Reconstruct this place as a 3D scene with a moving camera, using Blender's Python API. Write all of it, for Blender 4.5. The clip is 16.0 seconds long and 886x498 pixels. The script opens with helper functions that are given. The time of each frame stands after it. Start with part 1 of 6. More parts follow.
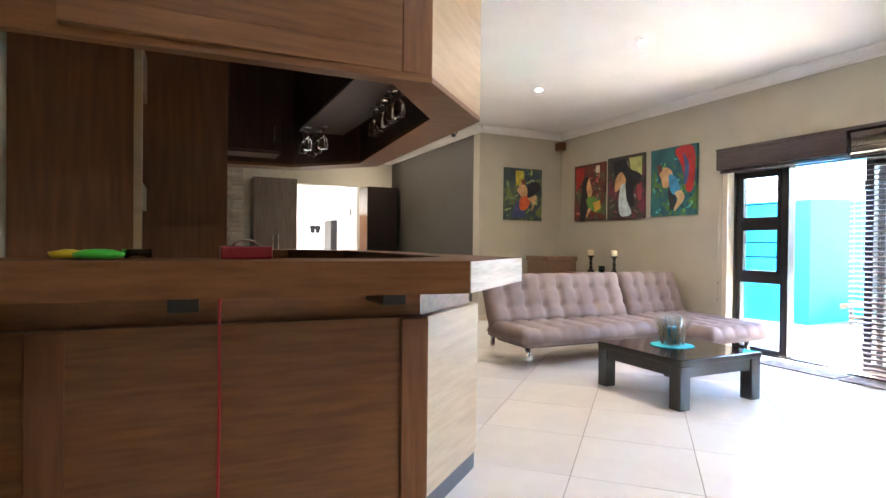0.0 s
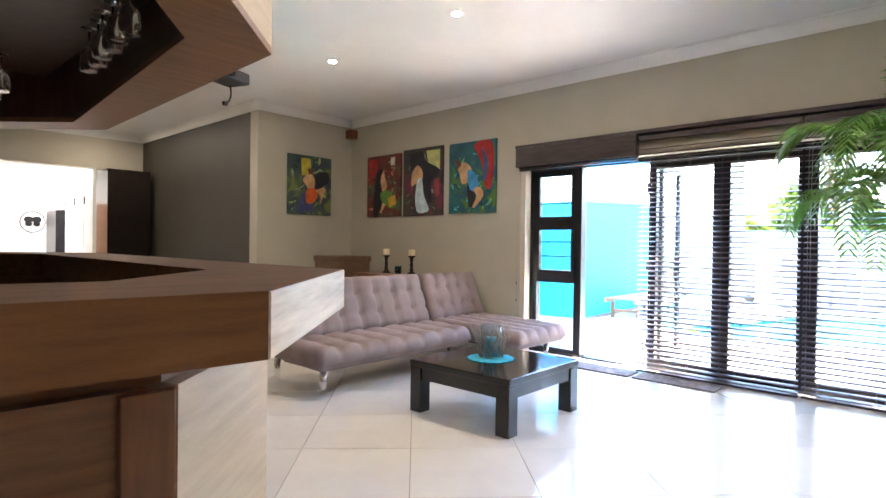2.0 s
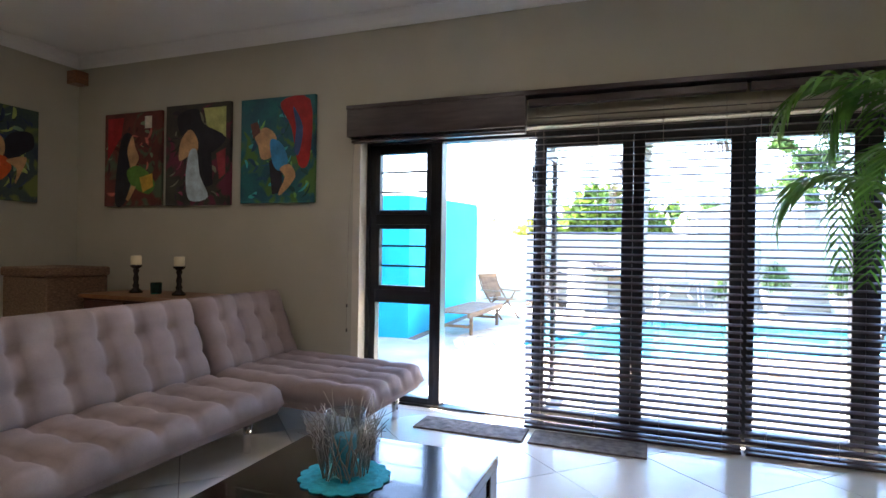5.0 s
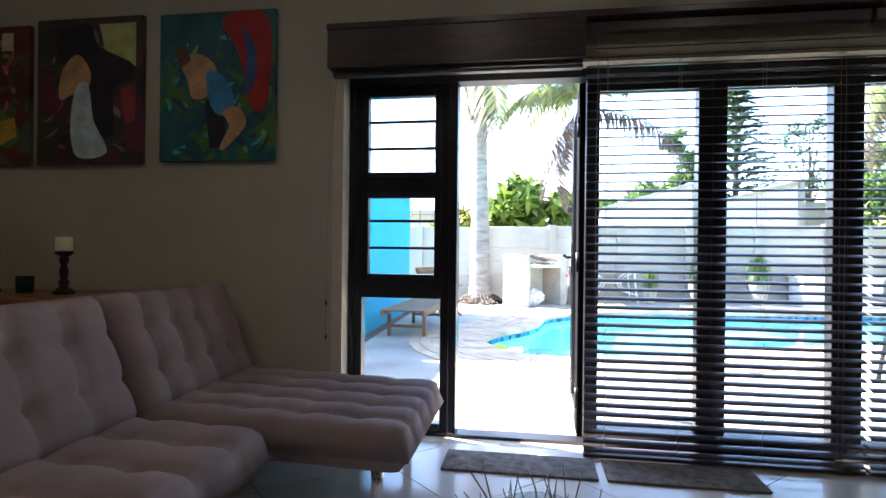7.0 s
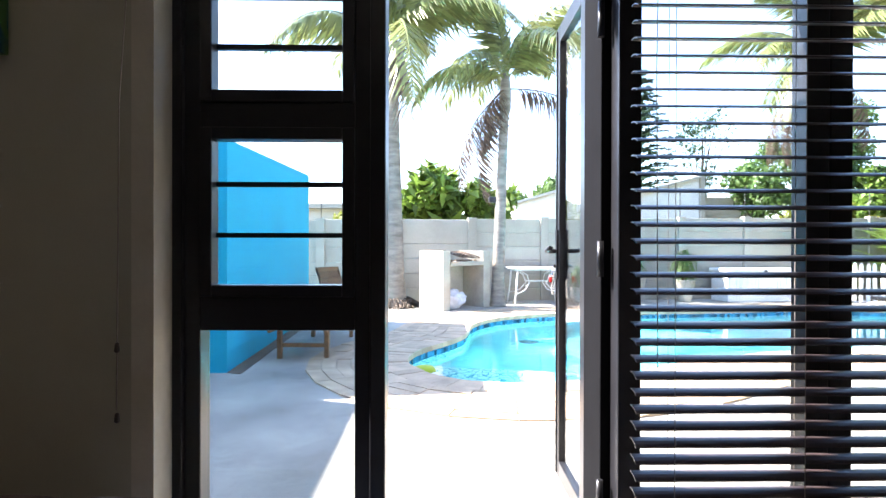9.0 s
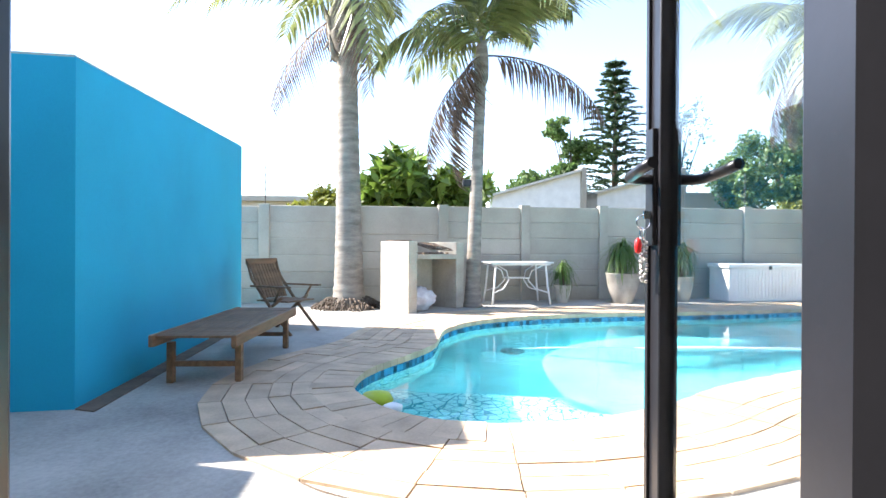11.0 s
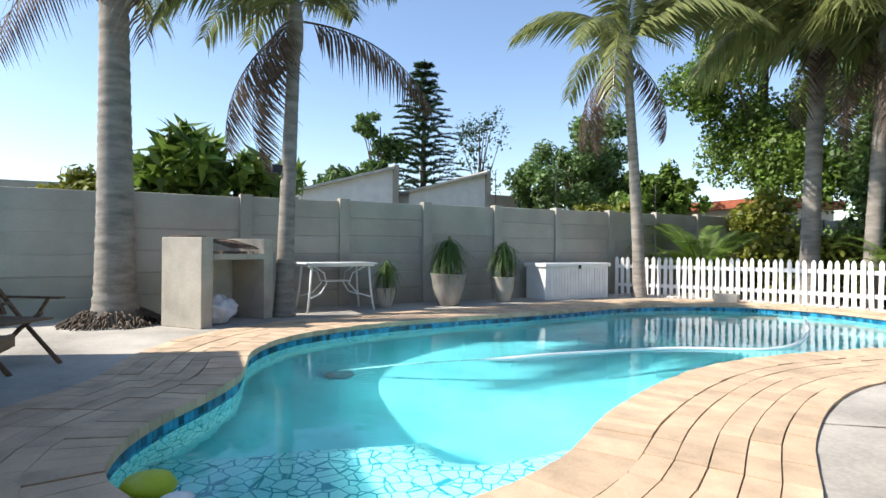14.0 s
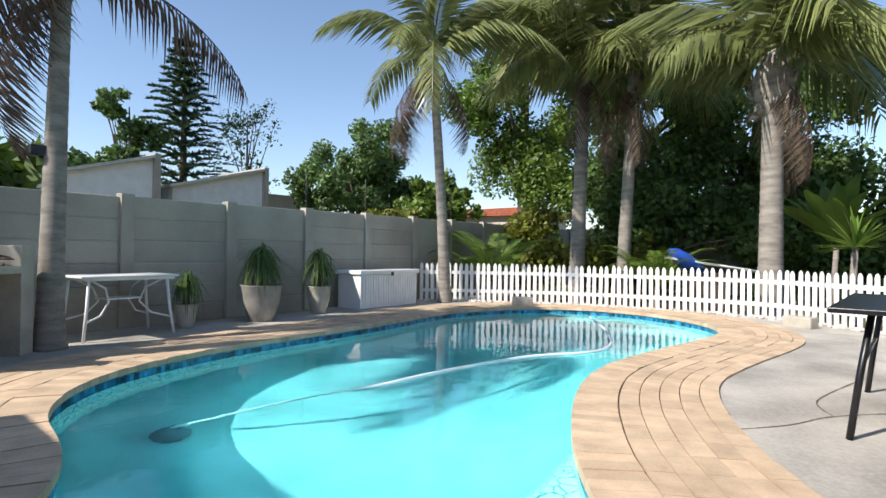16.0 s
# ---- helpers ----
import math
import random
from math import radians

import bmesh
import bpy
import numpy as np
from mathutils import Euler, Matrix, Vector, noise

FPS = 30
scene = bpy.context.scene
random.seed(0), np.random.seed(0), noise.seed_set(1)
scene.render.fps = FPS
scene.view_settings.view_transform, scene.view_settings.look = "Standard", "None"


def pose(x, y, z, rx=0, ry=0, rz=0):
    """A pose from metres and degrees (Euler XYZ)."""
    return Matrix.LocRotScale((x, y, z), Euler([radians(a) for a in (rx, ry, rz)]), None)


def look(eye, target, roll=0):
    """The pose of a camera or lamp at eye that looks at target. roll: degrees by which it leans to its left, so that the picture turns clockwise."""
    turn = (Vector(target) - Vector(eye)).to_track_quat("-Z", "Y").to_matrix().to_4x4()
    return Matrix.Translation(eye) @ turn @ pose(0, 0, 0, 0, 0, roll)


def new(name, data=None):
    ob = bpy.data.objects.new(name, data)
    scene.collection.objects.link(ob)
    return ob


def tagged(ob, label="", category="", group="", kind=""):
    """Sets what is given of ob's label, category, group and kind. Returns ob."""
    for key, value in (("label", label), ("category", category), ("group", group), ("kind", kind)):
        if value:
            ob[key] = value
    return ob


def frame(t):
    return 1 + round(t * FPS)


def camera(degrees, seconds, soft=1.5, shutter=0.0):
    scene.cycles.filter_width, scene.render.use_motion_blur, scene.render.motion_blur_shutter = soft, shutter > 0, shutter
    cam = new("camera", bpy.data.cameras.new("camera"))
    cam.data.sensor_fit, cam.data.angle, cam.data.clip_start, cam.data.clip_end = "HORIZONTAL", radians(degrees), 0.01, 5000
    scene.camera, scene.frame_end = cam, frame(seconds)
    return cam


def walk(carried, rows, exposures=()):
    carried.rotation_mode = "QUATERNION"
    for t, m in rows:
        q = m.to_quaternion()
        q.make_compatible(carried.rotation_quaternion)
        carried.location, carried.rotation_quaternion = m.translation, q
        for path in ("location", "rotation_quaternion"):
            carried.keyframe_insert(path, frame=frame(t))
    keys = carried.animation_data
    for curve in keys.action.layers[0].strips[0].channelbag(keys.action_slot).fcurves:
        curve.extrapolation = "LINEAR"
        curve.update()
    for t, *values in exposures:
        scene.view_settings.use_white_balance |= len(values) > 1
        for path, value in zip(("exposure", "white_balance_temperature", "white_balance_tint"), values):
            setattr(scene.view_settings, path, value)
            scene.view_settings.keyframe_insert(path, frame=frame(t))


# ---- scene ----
cam = camera(77.3, 16.0)
METRES, EYE, TILT, LEAN, TURN = 10.0, 1.231, 0.0, 0.0, -25.1
ROWS = [
    (0.0, 0.0, 0.0, 0.0, 0.01, -0.48, -0.6),
    (0.5, -0.0004, 0.0234, -0.003, -3.01, -0.54, -0.56),
    (1.0, -0.0037, 0.0492, -0.0056, -8.36, -0.56, -0.66),
    (1.5, -0.0034, 0.072, -0.0025, -15.94, -0.51, -0.73),
    (2.0, 0.0009, 0.1007, 0.0023, -22.64, -0.56, -0.76),
    (2.5, 0.0088, 0.1293, 0.0031, -26.78, -0.35, -0.85),
    (3.0, 0.0208, 0.1636, 0.01, -31.48, -0.35, -0.95),
    (3.5, 0.0376, 0.1925, 0.0141, -34.96, -0.35, -0.96),
    (4.0, 0.0524, 0.2271, 0.0123, -37.84, -0.35, -0.93),
    (6.5, 0.0935, 0.3981, -0.0083, -53.74, 0.11, -0.71),
    (7.0, 0.102, 0.4325, -0.0107, -55.98, -0.04, -0.62),
    (7.5, 0.1201, 0.4573, -0.0107, -59.14, -0.0, -0.58),
    (8.0, 0.151, 0.4834, -0.0113, -62.49, -0.12, -0.55),
    (8.5, 0.1878, 0.5037, -0.012, -64.48, -0.2, -0.29),
    (11.0, 0.3685, 0.5786, -0.0297, -68.98, -0.17, -0.33),
    (11.5, 0.389, 0.5839, -0.0314, -69.71, -0.13, -0.24),
    (12.0, 0.4068, 0.5903, -0.0314, -71.68, -0.02, -0.29),
    (12.5, 0.4246, 0.5988, -0.0318, -75.4, 0.03, -0.31),
    (13.0, 0.4392, 0.6048, -0.0307, -79.47, -0.03, -0.38),
    (13.5, 0.4566, 0.6134, -0.0298, -83.78, -0.04, -0.48),
    (14.0, 0.4713, 0.6278, -0.032, -89.17, -0.02, -0.51),
    (14.5, 0.4869, 0.6456, -0.0313, -95.22, 0.03, -0.56),
    (15.0, 0.5081, 0.6703, -0.031, -101.62, 0.14, -0.62),
    (15.5, 0.5264, 0.6937, -0.0267, -107.33, 0.2, -0.65),
    (16.0, 0.547, 0.7217, -0.0223, -114.27, 0.31, -0.74),
]
walk(cam, [(t, pose(0, 0, EYE, TILT, LEAN, TURN) @ pose(METRES * x, METRES * y, METRES * z, 90 + pitch, roll, yaw)) for t, x, y, z, yaw, pitch, roll in ROWS], [
    (0.0, 6.2, 6500, 17), (2.0, 5.85, 6450, 18), (3.5, 5.4, 6350, 18), (4.2, 5.05, 6300, 18), (6.5, 3.6, 6250, 17), (7.5, 3.3, 6250, 17), (8.7, 2.95, 6300, 16), (11.0, 2.05, 6500, 15), (12.0, 1.5, 6500, 15), (13.0, 1.0, 6500, 14), (14.0, 0.72, 6500, 12), (16.0, 0.42, 6450, 12)])
DOWN = 0.5                              # watts of each ceiling downlight

# ---- world, sun, exposure ----
SUN_AZ = math.atan2(0.325, 1.0)          # from +y towards +x
SUN_EL = radians(41)
world = bpy.data.worlds.new("sky")
scene.world = world
world.use_nodes = True
_wn = world.node_tree.nodes
_sky = _wn.new("ShaderNodeTexSky")
_sky.sky_type, _sky.sun_disc = "NISHITA", False
_sky.sun_elevation, _sky.sun_rotation = SUN_EL, SUN_AZ
_sky.air_density, _sky.dust_density, _sky.ozone_density = 1.0, 0.4, 1.8
world.node_tree.links.new(_sky.outputs[0], _wn["Background"].inputs[0])
_wn["Background"].inputs[1].default_value = 0.145
_sd = bpy.data.lights.new("sun", "SUN")
_sd.energy, _sd.angle, _sd.color = 5.0, radians(0.6), (1.0, 0.94, 0.84)
_so = new("sun", _sd)
_to = Vector((math.sin(SUN_AZ) * math.cos(SUN_EL), math.cos(SUN_AZ) * math.cos(SUN_EL), math.sin(SUN_EL)))
_so.matrix_world = look(_to * 30, (0, 0, 0))


# ---- materials ----
def mat(name, col, rough=0.6, var=0.15, scale=6.0, bump=0.1, metal=0.0, stretch=(1, 1, 1), fine=60.0, spec=0.5, rand=0.0, col2=None, coat=0.0, trans=0.0, ior=1.45, island=0.0):
    m = bpy.data.materials.new(name)
    m.use_nodes = True
    nt = m.node_tree
    n, l = nt.nodes, nt.links
    b = n["Principled BSDF"]
    b.inputs["Roughness"].default_value, b.inputs["Metallic"].default_value = rough, metal
    b.inputs["Specular IOR Level"].default_value = spec
    b.inputs["Coat Weight"].default_value = coat
    b.inputs["Transmission Weight"].default_value, b.inputs["IOR"].default_value = trans, ior
    tc, mp = n.new("ShaderNodeTexCoord"), n.new("ShaderNodeMapping")
    mp.inputs["Scale"].default_value = stretch
    l.new(tc.outputs["Object"], mp.inputs[0])
    big, small = n.new("ShaderNodeTexNoise"), n.new("ShaderNodeTexNoise")
    big.inputs["Scale"].default_value, big.inputs["Detail"].default_value = scale, 5
    small.inputs["Scale"].default_value, small.inputs["Detail"].default_value = fine, 3
    l.new(mp.outputs[0], big.inputs[0]), l.new(mp.outputs[0], small.inputs[0])
    mix = n.new("ShaderNodeMix")
    mix.data_type = "RGBA"
    c2 = col2 or tuple(c * (1 - 2.2 * var) for c in col)
    c1 = col if col2 else tuple(min(1, c * (1 + var)) for c in col)
    mix.inputs[6].default_value, mix.inputs[7].default_value = (*c1, 1), (*[max(0, c) for c in c2], 1)
    ad = n.new("ShaderNodeMath")
    ad.operation = "MULTIPLY_ADD"
    ad.inputs[1].default_value = 0.35
    l.new(small.outputs[0], ad.inputs[0]), l.new(big.outputs[0], ad.inputs[2])
    mr = n.new("ShaderNodeMapRange")
    mr.inputs[1].default_value, mr.inputs[2].default_value = 0.42, 0.95
    l.new(ad.outputs[0], mr.inputs[0]), l.new(mr.outputs[0], mix.inputs[0])
    out = mix.outputs[2]
    if rand or island:
        hs = n.new("ShaderNodeHueSaturation")
        r = n.new("ShaderNodeMapRange")
        k = rand or island
        r.inputs[3].default_value, r.inputs[4].default_value = 1 - k, 1 + k
        if rand:
            l.new(n.new("ShaderNodeObjectInfo").outputs["Random"], r.inputs[0])
        else:
            l.new(n.new("ShaderNodeNewGeometry").outputs["Random Per Island"], r.inputs[0])
        l.new(r.outputs[0], hs.inputs["Value"]), l.new(out, hs.inputs["Color"])
        out = hs.outputs[0]
    l.new(out, b.inputs["Base Color"])
    if bump:
        bp = n.new("ShaderNodeBump")
        bp.inputs["Strength"].default_value, bp.inputs["Distance"].default_value = bump, 0.01
        l.new(ad.outputs[0], bp.inputs["Height"]), l.new(bp.outputs[0], b.inputs["Normal"])
    return m


def emit(name, col, power):
    m = bpy.data.materials.new(name)
    m.use_nodes = True
    b = m.node_tree.nodes["Principled BSDF"]
    b.inputs["Base Color"].default_value = (*col, 1)
    b.inputs["Emission Color"].default_value, b.inputs["Emission Strength"].default_value = (*col, 1), power
    return m


def clear(name, col=(1, 1, 1), rough=0.0, ior=1.45):
    m = bpy.data.materials.new(name)
    m.use_nodes = True
    b = m.node_tree.nodes["Principled BSDF"]
    b.inputs["Base Color"].default_value = (*col, 1)
    b.inputs["Roughness"].default_value, b.inputs["IOR"].default_value = rough, ior
    b.inputs["Transmission Weight"].default_value = 1.0
    return m


def thin_glass(name):
    """Window glass: clear, with a mirror's share at the angle that glass has."""
    m = bpy.data.materials.new(name)
    m.use_nodes = True
    n, l = m.node_tree.nodes, m.node_tree.links
    tr, gl, mx, fr = n.new("ShaderNodeBsdfTransparent"), n.new("ShaderNodeBsdfGlossy"), n.new("ShaderNodeMixShader"), n.new("ShaderNodeLayerWeight")
    tr.inputs[0].default_value = (0.94, 0.96, 0.96, 1)
    gl.inputs["Roughness"].default_value = 0.01
    pw = n.new("ShaderNodeMath")
    pw.operation = "POWER"
    pw.inputs[1].default_value = 4.0
    ml = n.new("ShaderNodeMath")
    ml.operation = "MULTIPLY_ADD"
    ml.inputs[1].default_value, ml.inputs[2].default_value = 0.85, 0.05
    l.new(fr.outputs["Facing"], pw.inputs[0]), l.new(pw.outputs[0], ml.inputs[0])
    l.new(ml.outputs[0], mx.inputs[0]), l.new(tr.outputs[0], mx.inputs[1]), l.new(gl.outputs[0], mx.inputs[2])
    l.new(mx.outputs[0], n["Material Output"].inputs[0])
    return m


WALL = mat("beige wall paint", (0.47, 0.44, 0.35), 0.7, 0.04, 2.0, 0.08, fine=150)
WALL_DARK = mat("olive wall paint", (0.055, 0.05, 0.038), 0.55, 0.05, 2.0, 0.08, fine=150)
WHITE = mat("white ceiling paint", (0.82, 0.81, 0.78), 0.8, 0.02, 2.0, 0.03)
TILE = mat("glossy cream floor tile", (0.74, 0.71, 0.66), 0.13, 0.04, 1.2, 0.015, rand=0.03, fine=8)
GROUT = mat("grey grout", (0.30, 0.28, 0.25), 0.9, 0.1)
OAK = mat("oak", (0.25, 0.112, 0.042), 0.42, 0.25, 3.0, 0.12, stretch=(1.2, 10, 14), fine=60, col2=(0.135, 0.055, 0.021))
OAK_UP = mat("oak upright grain", (0.24, 0.10, 0.038), 0.42, 0.25, 3.0, 0.12, stretch=(12, 12, 1.0), fine=60, col2=(0.13, 0.05, 0.02))
# serves pale edges, and faces whose daylight is put into the colour
OAK_PALE_LIT = mat("pale and daylit oak", (0.56, 0.42, 0.27), 0.45, 0.2, 2.2, 0.06, stretch=(1.5, 1.5, 14), fine=40, col2=(0.42, 0.30, 0.18))
OAK_DARK = mat("dark oak", (0.085, 0.03, 0.018), 0.4, 0.3, 3.0, 0.1, stretch=(9, 9, 0.8), fine=40, col2=(0.04, 0.014, 0.009))
OAK_TOP = mat("worn oak bar top", (0.20, 0.095, 0.04), 0.62, 0.25, 3.0, 0.12, stretch=(1.2, 10, 14), fine=60, col2=(0.11, 0.048, 0.02), spec=0.2)
# the zebra grain is its own; the paleness is daylight in the colour
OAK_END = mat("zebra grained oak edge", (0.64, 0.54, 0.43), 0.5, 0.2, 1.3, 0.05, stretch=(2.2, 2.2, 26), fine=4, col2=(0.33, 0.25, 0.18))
WENGE = mat("black brown lacquered wood", (0.016, 0.011, 0.009), 0.12, 0.3, 4.0, 0.04, stretch=(1, 9, 9), fine=60, coat=0.3)
SLAT = mat("dark brown blind wood", (0.060, 0.043, 0.042), 0.30, 0.25, 4.0, 0.05, stretch=(9, 1, 9), fine=50, rand=0.15)
FRAME = mat("bronze black aluminium", (0.016, 0.016, 0.019), 0.32, 0.15, 6.0, 0.03, spec=0.6)
REVEAL = mat("cream reveal", (0.62, 0.56, 0.46), 0.7, 0.05)
SOFA = mat("mauve grey suede", (0.285, 0.22, 0.212), 0.9, 0.12, 5.0, 0.25, fine=220)
CHROME = mat("chrome", (0.75, 0.75, 0.77), 0.12, 0.03, 5, 0.0, metal=1.0)
STEEL_DARK = mat("dark metal", (0.05, 0.05, 0.055), 0.35, 0.1, 8, 0.05, metal=0.8)
GLASS = thin_glass("window glass")
CLEAR = clear("clear glass", (0.97, 0.99, 0.99))
BLUE_WALL = mat("turquoise plaster", (0.0, 0.36, 0.56), 0.75, 0.06, 1.2, 0.25, fine=90)
HOUSE = mat("house plaster", (0.55, 0.50, 0.42), 0.8, 0.05)
CONCRETE = mat("pale concrete", (0.45, 0.42, 0.37), 0.85, 0.22, 1.3, 0.3, fine=45)
PRECAST = mat("grey precast concrete", (0.40, 0.37, 0.315), 0.85, 0.12, 1.5, 0.35, fine=60, rand=0.06)
BRICK = mat("buff paving brick", (0.58, 0.43, 0.29), 0.8, 0.14, 5.0, 0.3, fine=70, rand=0.13)
BRICK_ISL = mat("buff paving brick rest", (0.58, 0.43, 0.29), 0.8, 0.14, 5.0, 0.3, fine=70, island=0.13)
SOIL = mat("dry soil and lawn", (0.14, 0.13, 0.06), 0.95, 0.3, 1.5, 0.6, fine=60)
JOINT = mat("dark joint sand", (0.17, 0.13, 0.095), 0.95, 0.2)
POOL = mat("pool plaster", (0.40, 0.80, 0.82), 0.8, 0.05, 1.0, 0.1)
WHITE_PLASTIC = mat("white painted", (0.80, 0.80, 0.79), 0.45, 0.05, 4, 0.05)
POT = mat("cream glazed pot", (0.50, 0.47, 0.40), 0.5, 0.12, 5, 0.1)
POT_GREY = mat("grey cement pot", (0.33, 0.31, 0.28), 0.8, 0.15, 5, 0.3)
TRUNK = mat("palm bark", (0.28, 0.25, 0.215), 0.9, 0.25, 3, 0.6, stretch=(1, 1, 4), fine=30)
BARK = mat("dark bark", (0.10, 0.075, 0.055), 0.9, 0.25, 4, 0.7, fine=30)
LEAF_PALM = mat("palm green", (0.24, 0.27, 0.095), 0.32, 0.25, 2, 0.0, island=0.35)
LEAF_DRY = mat("dry frond", (0.15, 0.10, 0.07), 0.7, 0.25, 2, 0.0, island=0.3)
LEAF_A = mat("mid green leaves", (0.15, 0.24, 0.04), 0.45, 0.2, 1, 0.0, island=0.45)
LEAF_B = mat("dark green leaves", (0.11, 0.19, 0.05), 0.5, 0.2, 1, 0.0, island=0.45)
LEAF_C = mat("blue green needles", (0.055, 0.10, 0.05), 0.55, 0.2, 1, 0.0, island=0.4)
LEAF_Y = mat("yellow green leaves", (0.20, 0.22, 0.03), 0.5, 0.2, 1, 0.0, island=0.4)
LEAF_ART = mat("artificial palm leaf", (0.10, 0.23, 0.035), 0.4, 0.2, 2, 0.0, island=0.3)
for _m in (LEAF_PALM, LEAF_DRY, LEAF_A, LEAF_B, LEAF_C, LEAF_Y, LEAF_ART):
    _n, _l = _m.node_tree.nodes, _m.node_tree.links
    _b = _n["Principled BSDF"]
    _t, _x = _n.new("ShaderNodeBsdfTranslucent"), _n.new("ShaderNodeMixShader")
    _x.inputs[0].default_value = 0.38
    _l.new(_b.inputs["Base Color"].links[0].from_socket, _t.inputs[0])
    _l.new(_b.outputs[0], _x.inputs[1]), _l.new(_t.outputs[0], _x.inputs[2]), _l.new(_x.outputs[0], _n["Material Output"].inputs[0])
TEAK = mat("weathered teak", (0.22, 0.125, 0.065), 0.65, 0.2, 3, 0.2, stretch=(1, 8, 8), fine=50, rand=0.1)


# ---- mesh helpers ----
def box(bm, x0, y0, z0, x1, y1, z1, bev=0.0, m=None):
    r = bmesh.ops.create_cube(bm, size=1.0)
    v = r["verts"]
    mm = Matrix.Translation(((x0 + x1) / 2, (y0 + y1) / 2, (z0 + z1) / 2)) @ Matrix.Diagonal((abs(x1 - x0), abs(y1 - y0), abs(z1 - z0), 1))
    bmesh.ops.transform(bm, matrix=(m @ mm) if m else mm, verts=v)
    if bev:
        e = list({e for q in v for e in q.link_edges})
        bmesh.ops.bevel(bm, geom=e, offset=bev, segments=2, profile=0.5, affect="EDGES")
    return bm


def bx(*a, **k):
    return box(bmesh.new(), *a, **k)


def prism(bm, pts, z0, z1):
    lo = [bm.verts.new((x, y, z0)) for x, y in pts]
    hi = [bm.verts.new((x, y, z1)) for x, y in pts]
    n = len(pts)
    bm.faces.new(hi), bm.faces.new(lo[::-1])
    for i in range(n):
        bm.faces.new((lo[i], lo[(i + 1) % n], hi[(i + 1) % n], hi[i]))
    return bm


def tube(bm, pts, rads, n=8, cap=True):
    pts = [Vector(p) for p in pts]
    rads = rads if isinstance(rads, (list, tuple)) else [rads] * len(pts)
    rings, ref = [], Vector((0.13, 0.21, 1)).normalized()
    for i, p in enumerate(pts):
        d = (pts[min(i + 1, len(pts) - 1)] - pts[max(i - 1, 0)]).normalized()
        if abs(d.dot(ref)) > 0.95:
            ref = Vector((1, 0.2, 0.1)).normalized()
        a = d.cross(ref).normalized()
        b = d.cross(a)
        rings.append([bm.verts.new(p + rads[i] * (math.cos(t) * a + math.sin(t) * b)) for t in (2 * math.pi * k / n for k in range(n))])
    for r, s in zip(rings, rings[1:]):
        for k in range(n):
            bm.faces.new((r[k], r[(k + 1) % n], s[(k + 1) % n], s[k])).smooth = True
    if cap:
        bm.faces.new(rings[0][::-1]), bm.faces.new(rings[-1])
    return bm


def lathe(bm, prof, n=24, at=(0, 0, 0)):
    rings = [[bm.verts.new((at[0] + r * math.cos(2 * math.pi * k / n), at[1] + r * math.sin(2 * math.pi * k / n), at[2] + z)) for k in range(n)] for r, z in prof]
    for r, s in zip(rings, rings[1:]):
        for k in range(n):
            bm.faces.new((r[k], r[(k + 1) % n], s[(k + 1) % n], s[k])).smooth = True
    bm.faces.new(rings[0][::-1]), bm.faces.new(rings[-1])
    return bm


def part(name, bm, material, parent=None, label="", fix=True):
    me = bpy.data.meshes.new(name)
    if fix:
        bmesh.ops.recalc_face_normals(bm, faces=bm.faces[:])
    bm.to_mesh(me)
    bm.free()
    me.materials.append(material)
    ob = new(name, me)
    ob.parent = parent
    if label:
        ob["label"] = label
    return ob


def thing(name, label, category, at=(0, 0, 0), turn=0.0, group=""):
    ob = new(name)
    ob.empty_display_size = 0.1
    ob.matrix_basis = pose(*at, 0, 0, turn)
    return tagged(ob, label, category, group, "")


def solo(name, bm, material, label, category, kind="", group=""):
    return tagged(part(name, bm, material), label, category, group, kind)


def struct(name, bm, material, label, category):
    return solo(name, bm, material, label, category, "structure")


def shared(name, mesh, m, parent):
    ob = new(name, mesh)
    ob.parent = parent
    ob.matrix_basis = m
    return ob


def catmull(pts, k, closed=True):
    out, n = [], len(pts)
    for i in range(n if closed else n - 1):
        g = [Vector(pts[(i + j) % n] if closed else pts[min(max(i + j, 0), n - 1)]) for j in (-1, 0, 1, 2)]
        for s in range(k):
            t = s / k
            out.append(0.5 * (2 * g[1] + (g[2] - g[0]) * t + (2 * g[0] - 5 * g[1] + 4 * g[2] - g[3]) * t * t + (3 * g[1] - g[0] - 3 * g[2] + g[3]) * t ** 3))
    if not closed:
        out.append(Vector(pts[-1]))
    return out


def resample(loop, step):
    n = len(loop)
    d = [0.0]
    for i in range(n):
        d.append(d[-1] + (loop[(i + 1) % n] - loop[i]).length)
    cnt = max(8, round(d[-1] / step))
    out, j = [], 0
    for k in range(cnt):
        s = d[-1] * k / cnt
        while d[j + 1] < s:
            j += 1
        f = (s - d[j]) / max(1e-9, d[j + 1] - d[j])
        out.append(loop[j].lerp(loop[(j + 1) % n], f))
    return out


def offset(loop, dist):
    """Moves a counter-clockwise loop outwards."""
    n = len(loop)
    out = []
    for i in range(n):
        t = (loop[(i + 2) % n] - loop[(i - 2) % n]).normalized()
        out.append(loop[i] + dist * Vector((t.y, -t.x)))
    return out


# ---- the house: shell ----
XW, XO = 5.92, 6.22            # inner and outer face of the garden wall
YL, YR = 4.595, 0.40            # its opening
HEAD, CEIL = 2.17, 3.15
YP, XC = 7.85, 4.31            # wall with one painting, and its free corner

